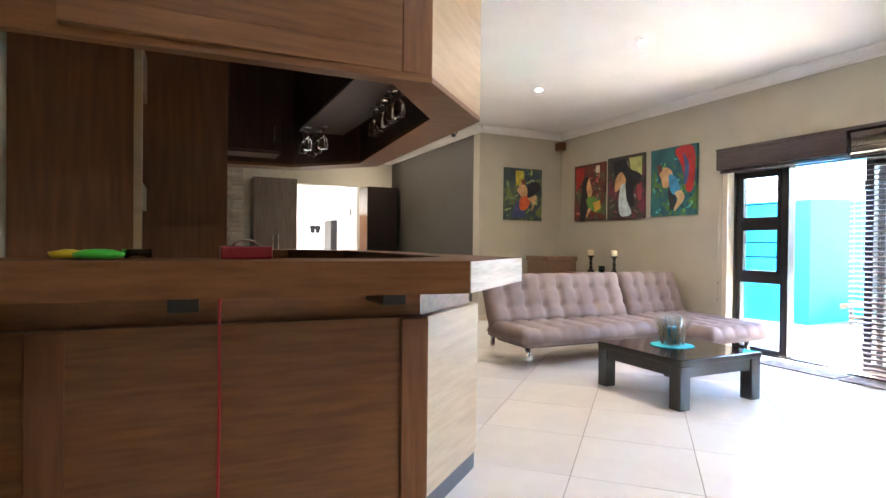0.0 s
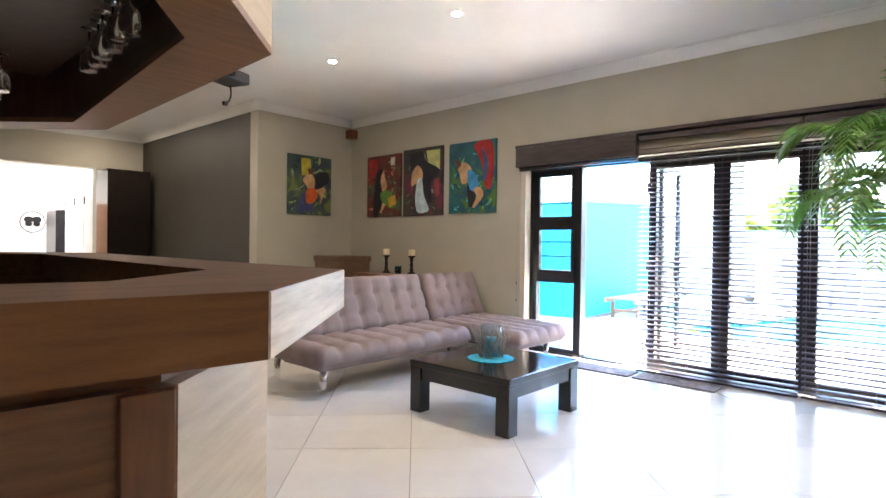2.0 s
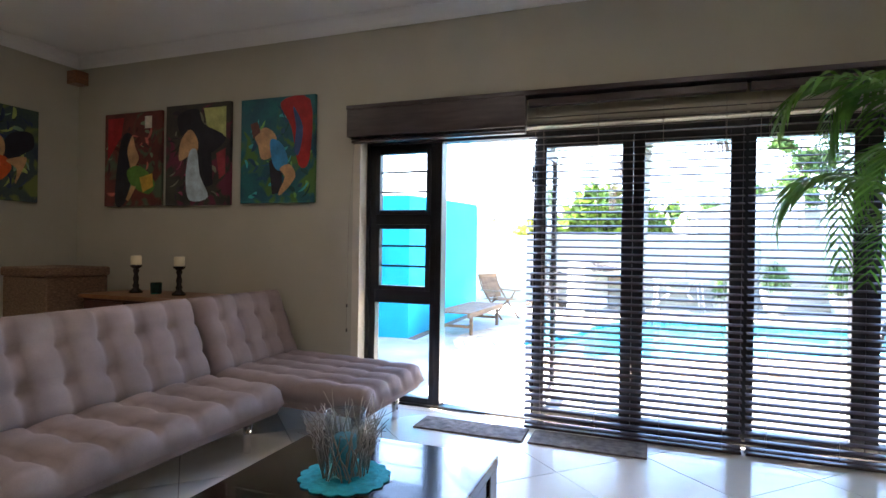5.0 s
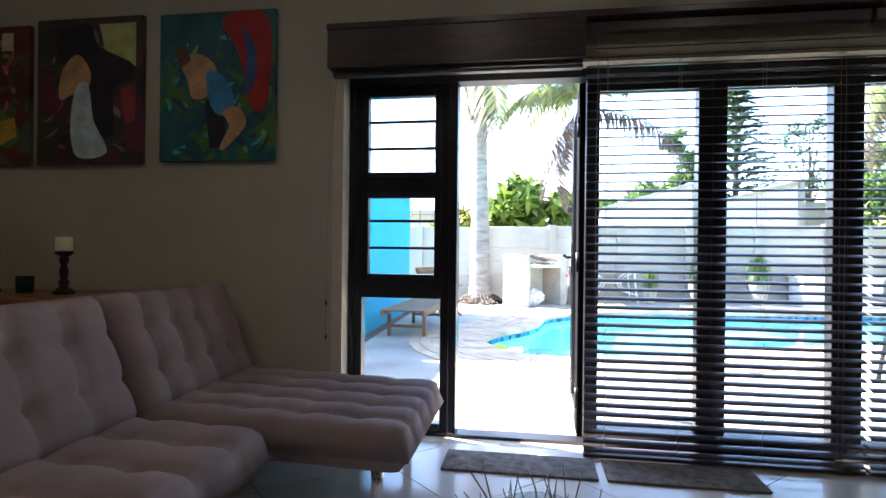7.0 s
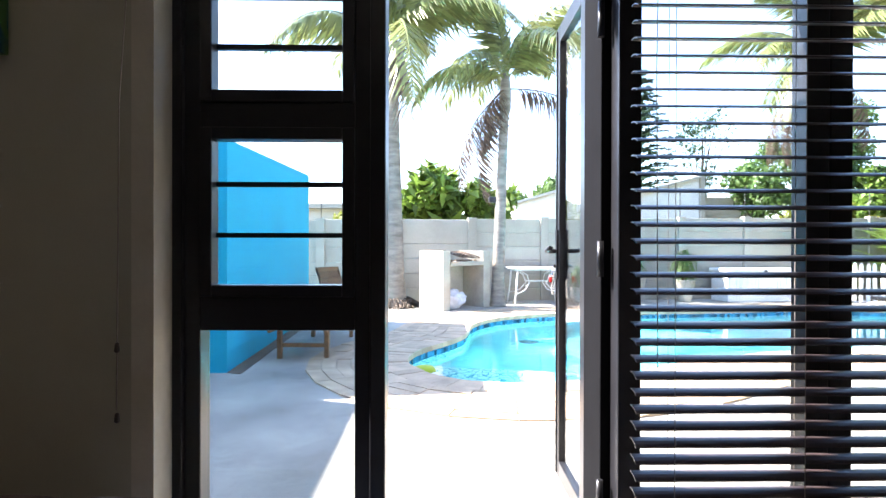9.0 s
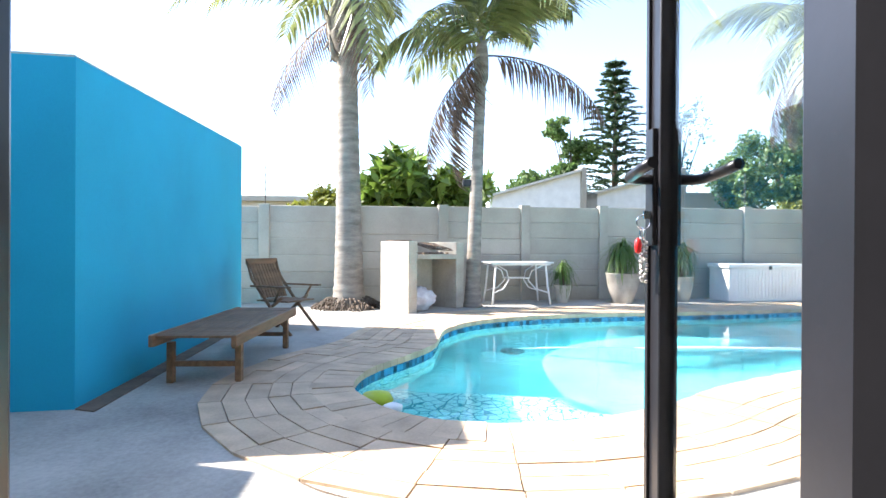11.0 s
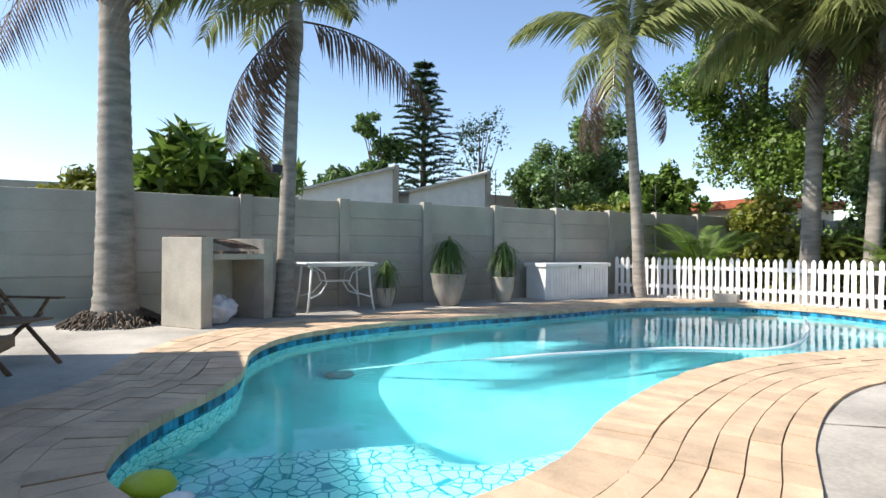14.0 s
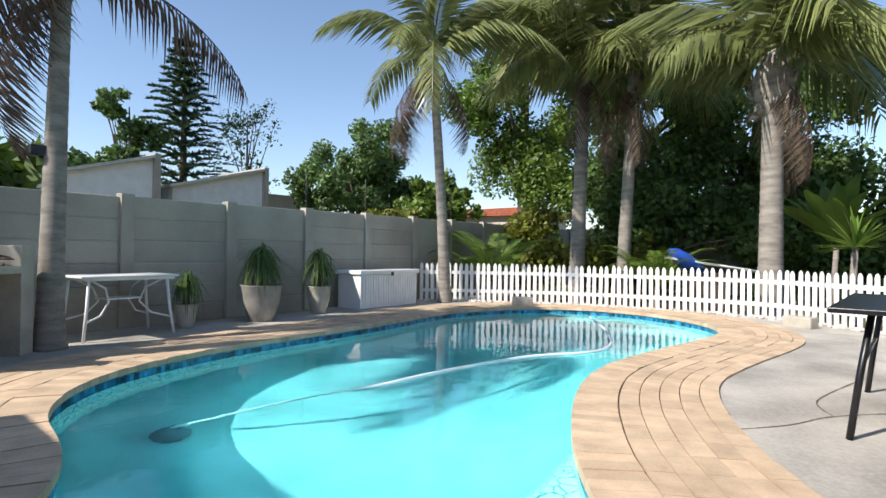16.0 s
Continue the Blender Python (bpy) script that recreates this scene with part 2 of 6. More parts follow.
bm = bmesh.new()
box(bm, XW, YL, 0, XO, YP + 0.15, CEIL), box(bm, XW, -3.2, 0, XO, YR, CEIL), box(bm, XW, YR, HEAD, XO, YL, CEIL)
wall_garden = struct("wall_east", bm, WALL, "beige painted wall around the wide garden doors", "wall")
struct("wall_north", bx(XC, YP, 0, XW, YP + 0.2, CEIL), WALL, "beige painted wall with one painting", "wall")
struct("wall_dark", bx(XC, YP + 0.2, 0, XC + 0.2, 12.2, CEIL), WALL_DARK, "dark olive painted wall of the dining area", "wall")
bm = bmesh.new()
box(bm, -2.7, 12.0, 0, 2.1, 12.2, CEIL), box(bm, 3.55, 12.0, 0, XC, 12.2, CEIL), box(bm, 2.1, 12.0, 2.5, 3.55, 12.2, CEIL)
struct("wall_far", bm, WALL, "beige wall with a wide opening to the kitchen", "wall")
struct("wall_west", box(bx(-0.95, 1.9, 0, -0.53, 2.14, CEIL), -0.95, 2.14, 0, -0.72, 5.6, CEIL), WALL, "pale wall at the end of the bar", "wall")
struct("wall_west_back", bx(-2.9, -3.2, 0, -2.7, 12.2, CEIL), WALL, "plain beige wall", "wall")
bm = bmesh.new()
box(bm, -2.7, -3.4, 0, XO, -3.2, CEIL)
struct("wall_south", bm, WALL, "plain beige painted wall", "wall")
struct("ceiling", bx(-2.9, -3.4, CEIL, XO, 12.2, CEIL + 0.15), WHITE, "smooth white painted ceiling", "ceiling")
struct("roof", bx(-3.1, -3.6, CEIL + 0.16, XO + 0.12, 12.4, CEIL + 0.4), HOUSE, "flat roof slab of the house", "roof")


def cornice(a, b, nx, ny):
    """Cove along the line a-b, its room side towards (nx, ny)."""
    bm = bmesh.new()
    prof = [(0, -0.11), (0.012, -0.11), (0.016, -0.085), (0.035, -0.05), (0.07, -0.02), (0.095, -0.014), (0.1, 0), (0, 0)]
    rows = [[bm.verts.new((p[0] + nx * u, p[1] + ny * u, CEIL - 0.001 + w)) for u, w in prof] for p in (a, b)]
    for i in range(len(prof)):
        j = (i + 1) % len(prof)
        bm.faces.new((rows[0][i], rows[0][j], rows[1][j], rows[1][i]))
    bm.faces.new(rows[0]), bm.faces.new(rows[1][::-1])
    return struct("cornice", bm, WHITE, "white moulded plaster cornice", "cornice")


cornice((XW, -3.2), (XW, YP), -1, 0)
cornice((XC - 0.1, YP), (XW, YP), 0, -1)
cornice((XC, YP - 0.1), (XC, 12), -1, 0)
cornice((-2.7, 12), (XC, 12), 0, -1)

# skirting
for a in ((XC, YP - 0.015, 0.002, XW, YP, 0.09), (XW - 0.015, YL + 0.06, 0.002, XW, YP, 0.09), (XW - 0.015, -3.2, 0.002, XW, YR, 0.09)):
    struct("baseboard", bx(*a), REVEAL, "low cream tile skirting", "baseboard")

# floor slab and its diagonal tiles
floor = struct("floor", bx(-2.9, -3.4, -0.2, XW + 0.02, 12.2, -0.006), GROUT, "large cream glossy tiles laid diagonally", "floor")
struct("threshold", bx(XW + 0.02, YR, -0.2, XO + 0.05, YL, 0.0), REVEAL, "pale sill under the garden doors", "threshold")


def clip(poly, x0, y0, x1, y1):
    for ax, lim, sg in ((0, x0, 1), (0, x1, -1), (1, y0, 1), (1, y1, -1)):
        out = []
        for i, p in enumerate(poly):
            q = poly[(i + 1) % len(poly)]
            a, b = sg * (p[ax] - lim), sg * (q[ax] - lim)
            if a >= 0:
                out.append(p)
            if a * b < 0:
                f = a / (a - b)
                out.append((p[0] + f * (q[0] - p[0]), p[1] + f * (q[1] - p[1])))
        poly = out
        if len(poly) < 3:
            return []
    return poly


# ---- bar ----
bar = thing("bar_counter", "long oak bar counter with angled corners and panelled front", "bar counter")
BASE = [(-0.71, 2.36), (0.99, 2.26), (1.47, 2.68), (1.47, 4.5), (0.95, 5.1), (-0.71, 5.1)]
TOP = [(-0.71, 1.90), (0.92, 1.735), (1.475, 2.26), (1.5, 4.6), (1.0, 5.24), (-0.71, 5.24)]
IN = [(-0.71, 2.30), (0.80, 2.12), (1.14, 2.44), (1.17, 4.40), (0.80, 4.80), (-0.71, 4.80)]


def band(outer, inner, z0, z1, sides):
    bm = bmesh.new()
    for i in sides:
        prism(bm, [outer[i], outer[i + 1], inner[i + 1], inner[i]], z0, z1)
    bmesh.ops.remove_doubles(bm, verts=bm.verts[:], dist=0.0005)
    return bm


def shrink(loop, d):
    c = Vector((0.3, 3.7))
    return [tuple(Vector(p) + (c - Vector(p)).normalized() * d) if p[0] > -0.5 else (p[0], p[1] + (d if p[1] < 3.7 else -d)) for p in loop]


part("worktop", band(TOP, IN, 1.058, 1.172, range(5)), OAK_TOP, bar, "thick oak bar top with worn edges")
part("end_edge", prism(bmesh.new(), [(0.9215, 1.731), (1.4765, 2.256), (1.4735, 2.259), (0.9185, 1.734)], 1.059, 1.171), OAK_END, bar, "end-grain edge of the bar top, paled for daylight")
part("front_panel", band(BASE, shrink(BASE, 0.05), 0.1, 0.91, [0]), OAK, bar)
part("back_panel", band(BASE, shrink(BASE, 0.05), 0.1, 0.91, [3, 4]), OAK, bar)
# end panel is paler than the front: daylight put into its colour
part("end_panel", band(BASE, shrink(BASE, 0.05), 0.1, 0.91, [1, 2]), OAK_PALE_LIT, bar, "oak end panel, daylight put into its pale colour")
part("carcass", band(shrink(BASE, 0.05), shrink(BASE, 0.09), 0.0, 1.057, range(5)), OAK, bar)
part("plinth", band(shrink(BASE, 0.012), shrink(BASE, 0.05), 0.0, 0.1, range(5)), STEEL_DARK, bar, "blue grey plinth strip")
for x0 in (-0.5, 0.86):
    part("stile", bx(x0, 2.235 + (0.99 - x0) * 0.066, 0.1, x0 + 0.12, 2.262 + (0.99 - x0) * 0.066, 0.905, 0.004), OAK_UP, bar)
for xx in (-0.05, 0.72):
    part("bracket", bx(xx, 2.10, 0.985, xx + 0.1, 2.36, 1.057, 0.003), STEEL_DARK, bar, "black steel bracket under the top")
part("bracket", bx(1.10, 2.25, 1.02, 1.125, 2.36, 1.057), STEEL_DARK, bar)
for i in range(2):
    part("shelf", bx(-0.5, 4.75, 0.3 + 0.35 * i, 0.7, 5.03, 0.32 + 0.35 * i), OAK, bar)

canopy = thing("bar_canopy", "oak canopy over the bar with a glass rack", "bar canopy", (0, 0, 0))
C_OUT = [(-0.71, 2.17), (0.93, 2.11), (1.455, 2.65), (1.52, 4.6), (0.96, 5.22), (-0.71, 5.36)]
C_IN = [(-0.71, 2.215), (0.79, 2.20), (1.19, 2.72), (1.33, 4.5), (0.88, 5.02), (-0.71, 5.14)]
part("soffit", band(C_OUT, C_IN, 1.90, 1.925, range(5)), OAK, canopy, "flat oak underside frame")
part("fascia", band(C_OUT, shrink(C_OUT, 0.03), 1.925, CEIL - 0.002, [0]), OAK, canopy)
# canopy end, with the daylight on it put into the colour
part("fascia", band(C_OUT, shrink(C_OUT, 0.03), 1.925, CEIL - 0.002, [1]), OAK_PALE_LIT, canopy, "oak canopy end, daylight put into its pale colour")
# remaining sides and inner faces take the darker oak tone
part("fascia", band(C_OUT, shrink(C_OUT, 0.03), 1.925, CEIL - 0.002, [2, 3, 4]), OAK_DARK, canopy, "dark oak side")
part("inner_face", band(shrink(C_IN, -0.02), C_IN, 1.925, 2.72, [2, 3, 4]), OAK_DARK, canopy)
for x0 in (-0.5, 0.80):
    y = 2.112 + (0.93 - x0) * 0.041
    part("stile", bx(x0, y - 0.008, 1.93, x0 + 0.13, y + 0.02, CEIL - 0.01, 0.004), OAK_UP, canopy)
part("rail", bx(-0.37, 2.115, 1.93, 0.80, 2.155, 2.02, 0.003, m=pose(0, 0, 0)), OAK, canopy)

# ---- garden doors ----
FX0, FX1 = 6.05, 6.13


def frame_rect(bm, y0, y1, z0, z1, w, x0=FX0, x1=FX1, bev=0.004):
    box(bm, x0, y0, z0, x1, y0 + w, z1, bev), box(bm, x0, y1 - w, z0, x1, y1, z1, bev)
    box(bm, x0, y0 + w, z1 - w, x1, y1 - w, z1, bev), box(bm, x0, y0 + w, z0, x1, y1 - w, z0 + w, bev)
    return bm


doors = tagged(new("door_1"), "dark aluminium folding garden doors, one leaf open", "door", "", "structure")
bm = bmesh.new()
box(bm, 6.03, YR, HEAD - 0.05, 6.15, YL, HEAD, 0.004), box(bm, 6.03, YL - 0.04, 0, 6.15, YL, HEAD - 0.05, 0.004), box(bm, 6.03, YR, 0, 6.15, YR + 0.04, HEAD - 0.05, 0.004)
box(bm, 6.03, YR + 0.04, 0, 6.15, YL - 0.04, 0.018, 0.002)
part("outer_frame", bm, FRAME, doors)
# daylight on the reveals is put into their cream colour
for a in ((XW - 0.004, YL - 0.010, 0.001, 6.03, YL + 0.055, HEAD - 0.001), (XW - 0.004, YR - 0.04, 0, 6.03, YR, HEAD)):
    part("reveal", bx(*a), REVEAL, doors, "plastered reveal, daylight put into its cream colour")
part("post", bx(FX0 - 0.02, 3.915, 0.018, FX1 + 0.02, 3.965, HEAD - 0.05, 0.005), FRAME, doors)
side = part("sidelight", frame_rect(bmesh.new(), 3.965, YL - 0.04, 0.018, HEAD - 0.05, 0.05), FRAME, doors, "fixed sidelight with burglar bars")
part("transom", bx(FX0, 4.015, 0.82, FX1, YL - 0.09, 0.94, 0.004), FRAME, side)
part("transom", bx(FX0, 4.015, 1.455, FX1, YL - 0.09, 1.56, 0.004), FRAME, side)
for z0, z1 in ((0.94, 1.455), (1.56, HEAD - 0.1)):
    part("sash", frame_rect(bmesh.new(), 4.016, YL - 0.091, z0 - 0.012, z1 + 0.012, 0.038, FX0 - 0.012, FX0 + 0.05), FRAME, side)
for zz in (1.125, 1.29, 1.735, 1.90):
    part("bar", bx(FX0 + 0.03, 4.0, zz - 0.008, FX0 + 0.05, YL - 0.08, zz + 0.008), FRAME, side)
for a, b in ((0.07, 0.82), (0.94, 1.455), (1.56, HEAD - 0.1)):
    g = part("pane", bx(FX0 + 0.055, 4.012, a, FX0 + 0.061, YL - 0.087, b), GLASS, side)
    g.visible_shadow = False


def leaf(parent, y0, y1, name="door_leaf"):
    lf = part(name, frame_rect(bmesh.new(), y0, y1, 0.022, HEAD - 0.055, 0.075), FRAME, parent)
    g = part("pane", bx(FX0 + 0.035, y0 + 0.07, 0.09, FX0 + 0.041, y1 - 0.07, HEAD - 0.125), GLASS, lf)
    g.visible_shadow = False
    return lf


for i in range(4):
    y1 = 3.168 - 0.69 * i
    leaf(doors, max(y1 - 0.688, YR + 0.042), y1)
open_leaf = thing("door_2", "open dark aluminium glass door leaf with lever handle", "door", (6.13, 3.175, 0), -1.0)
open_leaf["kind"] = "structure"


def leaf_frame():
    bm = bmesh.new()
    W, t = 0.76, 0.019
    for a in ((0.222, 0.018, 0.31, HEAD - 0.055), (W - 0.058, 0.018, W, HEAD - 0.055), (0.31, HEAD - 0.13, W - 0.058, HEAD - 0.055), (0.31, 0.018, W - 0.058, 0.095)):
        box(bm, a[0], -t, a[1], a[2], t, a[3], 0.003)
    for s in (-1, 1):
        box(bm, W - 0.018, s * (t + 0.003) - 0.003, 0.03, W - 0.006, s * (t + 0.003) + 0.003, HEAD - 0.07)
    return bm


fr = part("leaf_frame", leaf_frame(), FRAME, open_leaf)
# near-black piece stands in for the shade on the hinge side
part("shaded_stile", bx(0.0, -0.03, 0.018, 0.221, 0.026, HEAD - 0.055, 0.003), mat("black stile shade", (0.006, 0.006, 0.007), 0.95, 0.1, spec=0.05), open_leaf, "hinge side of the leaf, its shade put into matt black")
g = part("pane", bx(0.305, -0.003, 0.09, 0.705, 0.003, HEAD - 0.12), GLASS, open_leaf)
g.visible_shadow = False
for s in (1, -1):
    part("lock_plate", bx(0.712, s * 0.019, 0.94, 0.742, s * 0.029, 1.17, 0.002), STEEL_DARK, open_leaf)
    part("handle", tube(bmesh.new(), [(0.721, s * 0.03, 1.07), (0.721, s * 0.06, 1.07), (0.712, s * 0.075, 1.072), (0.64, s * 0.08, 1.08), (0.60, s * 0.078, 1.085)], 0.0105, 10), STEEL_DARK, open_leaf, "black lever handle")
for zz in (0.25, 1.05, 1.85):
    part("hinge", tube(bmesh.new(), [(-0.012, 0.03, zz - 0.06), (-0.012, 0.03, zz + 0.06)], 0.011, 10), STEEL_DARK, open_leaf)

keys = thing("key_bunch", "keys with red tag and bead chain in the lock", "keys", (6.85, 3.187, 1.0))
keys.matrix_basis = keys.matrix_basis @ Matrix.Scale(0.64, 4)
part("key", bx(-0.004, 0.0, -0.012, 0.004, 0.03, 0.012, 0.001), CHROME, keys)
part("ring", tube(bmesh.new(), [(0, 0.03 + 0.022 * math.sin(a), -0.022 + 0.022 * math.cos(a)) for a in [k * math.pi / 8 for k in range(17)]], 0.0022, 6), CHROME, keys)
part("ring", tube(bmesh.new(), [(0.016 * math.sin(a), 0.034, -0.058 + 0.018 * math.cos(a)) for a in [k * math.pi / 8 for k in range(17)]], 0.0022, 6), CHROME, keys)
part("tag", lathe(bmesh.new(), [(0.003, -0.024), (0.009, -0.018), (0.0105, 0), (0.009, 0.016), (0.003, 0.024)], 12, (-0.004, 0.048, -0.095)), mat("red plastic", (0.65, 0.02, 0.02), 0.35, 0.05), keys, "red plastic tag")
BEAD = mat("silver beads", (0.70, 0.67, 0.64), 0.25, 0.1, 20, 0.1, metal=0.6)
bead_mesh = None
for k in range(26):
    p = (0.006 * math.sin(k * 2.4), 0.03 + 0.009 * math.cos(k * 1.9), -0.075 - 0.0052 * k)
    if bead_mesh is None:
        o = part("bead", lathe(bmesh.new(), [(0.001, -0.006), (0.0055, -0.003), (0.0065, 0), (0.0055, 0.003), (0.001, 0.006)], 8), BEAD, keys)
        bead_mesh = o.data
        o.matrix_basis = pose(*p)
    else:
        shared("bead", bead_mesh, pose(*p, k * 37, k * 20, 0), keys)

# blinds

def slat_mesh(length):
    bm = bmesh.new()
    pr = [(-0.025, 0.0), (-0.013, 0.0035), (0, 0.0048), (0.013, 0.0035), (0.025, 0.0)]
    lo = [[bm.verts.new((x, yy, z)) for x, z in pr] for yy in (-length / 2, length / 2)]
    hi = [[bm.verts.new((x, yy, z + 0.003)) for x, z in pr] for yy in (-length / 2, length / 2)]
    for i in range(4):
        bm.faces.new((lo[0][i], lo[0][i + 1], lo[1][i + 1], lo[1][i]))
        bm.faces.new((hi[0][i], hi[1][i], hi[1][i + 1], hi[0][i + 1]))
    for a, b in ((0, 0), (4, 4)):
        bm.faces.new((lo[0][a], lo[1][a], hi[1][a], hi[0][a]))
    for e in (0, 1):
        bm.faces.new(lo[e] + hi[e][::-1])
    bmesh.ops.recalc_face_normals(bm, faces=bm.faces[:])
    me = bpy.data.meshes.new("slat")
    bm.to_mesh(me)
    bm.free()
    me.materials.append(SLAT)
    return me


CORD = mat("blind cord", (0.35, 0.30, 0.26), 0.8, 0.1)


def blind(y0, y1, drawn):
    b = thing("venetian_blind", "dark brown wooden venetian blind lowered over the glass" if drawn else "dark brown wooden venetian blind drawn up under the pelmet", "blind", (5.855, (y0 + y1) / 2, 0), 0, "blinds at the garden doors")
    ln = y1 - y0 - 0.012
    me = slat_mesh(ln)
    part("head_rail", bx(-0.03, -ln / 2, 2.30, 0.03, ln / 2, 2.35, 0.002), SLAT, b)
    if drawn:
        for k in range(46):
            shared("slat", me, pose(random.uniform(-0.001, 0.001), 0, 0.045 + 0.0482 * k, 0, -15 + random.uniform(-2, 2), random.uniform(-0.12, 0.12)), b)
        part("bottom_rail", bx(-0.026, -ln / 2, 0.008, 0.026, ln / 2, 0.026, 0.003), SLAT, b)
        for f in (-0.42, -0.15, 0.15, 0.42):
            for s in (-0.024, 0.024):
                part("ladder_cord", tube(bmesh.new(), [(s, f * ln, 0.02), (s, f * ln, 2.3)], 0.0012, 5), CORD, b)
        part("pull_cord", tube(bmesh.new(), [(-0.035, ln / 2 - 0.06, 2.3), (-0.037, ln / 2 - 0.05, 1.6), (-0.04, ln / 2 - 0.055, 0.75)], 0.0016, 5), CORD, b)
    else:
        for k in range(40):
            shared("slat", me, pose(0, 0, 2.135 + 0.004 * k, 0, random.uniform(-1, 1), 0), b)
        part("bottom_rail", bx(-0.026, -ln / 2, 2.112, 0.026, ln / 2, 2.13, 0.003), SLAT, b)
        part("pull_cord", tube(bmesh.new(), [(0.0, ln / 2 - 0.02, 2.2), (0.005, ln / 2 + 0.03, 1.5), (0.01, ln / 2 + 0.04, 0.62)], 0.002, 5), CORD, b)
        for z in (0.80, 0.60):
            part("cord_knob", lathe(bmesh.new(), [(0.003, -0.015), (0.008, -0.01), (0.006, 0.012), (0.002, 0.015)], 8, (0.009, ln / 2 + 0.038, z)), SLAT, b)


blind(3.205, 4.63, False)
blind(1.80, 3.195, True)
blind(0.36, 1.79, True)
pel = solo("blind_pelmet", bx(5.775, 0.30, 2.365, XW - 0.001, 4.645, 2.40, 0.004), SLAT, "dark brown wooden pelmet board over the blinds", "pelmet")
part("fascia", bx(5.78, 3.2, 2.15, 5.80, 4.64, 2.365, 0.003), SLAT, pel)
part("fascia_end", bx(5.80, 4.62, 2.15, XW - 0.001, 4.64, 2.365, 0.003), SLAT, pel)

# ---- living room ----
table = thing("coffee_table", "low square black-brown lacquered coffee table on tiled floor", "coffee table", (3.80, 3.42, 0))
part("tabletop", bx(-0.455, -0.455, 0.335, 0.455, 0.455, 0.385, 0.006), WENGE, table)
for a in ((-0.44, -0.44, 0.44, -0.41), (-0.44, 0.41, 0.44, 0.44), (-0.44, -0.41, -0.41, 0.41), (0.41, -0.41, 0.44, 0.41)):
    part("apron", bx(a[0], a[1], 0.245, a[2], a[3], 0.335, 0.003), WENGE, table)
for sx in (-1, 1):
    for sy in (-1, 1):
        part("leg", bx(sx * 0.45, sy * 0.45, 0, sx * 0.345, sy * 0.345, 0.334, 0.004), WENGE, table)

doily = solo("doily", bmesh.new(), mat("turquoise crochet", (0.02, 0.42, 0.55), 0.85, 0.15, 30, 0.4), "round turquoise crocheted doily on the coffee table", "doily")
bm = bmesh.new()
ns = 96
ring = [[bm.verts.new((3.80 + r * math.cos(2 * math.pi * k / ns), 3.46 + r * math.sin(2 * math.pi * k / ns), 0.387 + z)) for k in range(ns) for r in [(rad if rad < 0.15 else 0.165 + 0.014 * abs(math.sin(8 * 2 * math.pi * k / ns)))]] for rad, z in ((0.02, 0), (0.1, 0), (0.13, 0.003), (0.2, 0), (0.2, 0.004), (0.13, 0.007), (0.1, 0.004), (0.02, 0.004))]
for r, s in zip(ring, ring[1:]):
    for k in range(ns):
        bm.faces.new((r[k], r[(k + 1) % ns], s[(k + 1) % ns], s[k]))
bm.faces.new(ring[0][::-1]), bm.faces.new(ring[-1])
bmesh.ops.recalc_face_normals(bm, faces=bm.faces[:])
bm.to_mesh(doily.data)
bm.free()

vase = thing("candle_vase", "glass hurricane vase with blue candle wrapped in twigs", "candle holder", (3.80, 3.46, 0.392))
part("glass", lathe(bmesh.new(), [(0.07, 0), (0.075, 0.005), (0.078, 0.25), (0.074, 0.25), (0.070, 0.012), (0.001, 0.012)], 32), GLASS, vase)
part("candle", lathe(bmesh.new(), [(0.045, 0.014), (0.045, 0.15), (0.04, 0.157), (0.005, 0.15)], 24), mat("blue wax", (0.06, 0.30, 0.42), 0.5, 0.08), vase, "blue pillar candle")
TWIG = mat("pale twigs", (0.33, 0.29, 0.25), 0.8, 0.2)
rnd = random.Random(5)
for k in range(84):
    a, da = rnd.uniform(0, 6.28), rnd.uniform(-0.9, 0.9)
    pts, zz = [], rnd.uniform(0.0, 0.08)
    for j in range(5):
        f = j / 4
        r = 0.084 + rnd.uniform(0, 0.012) + 0.085 * f * f * rnd.uniform(0.1, 1.2)
        pts.append((r * math.cos(a + da * f), r * math.sin(a + da * f), zz + f * rnd.uniform(0.14, 0.24)))
    part("twig", tube(bmesh.new(), pts, [0.0035, 0.003, 0.0028, 0.002, 0.0012], 5), TWIG, vase)


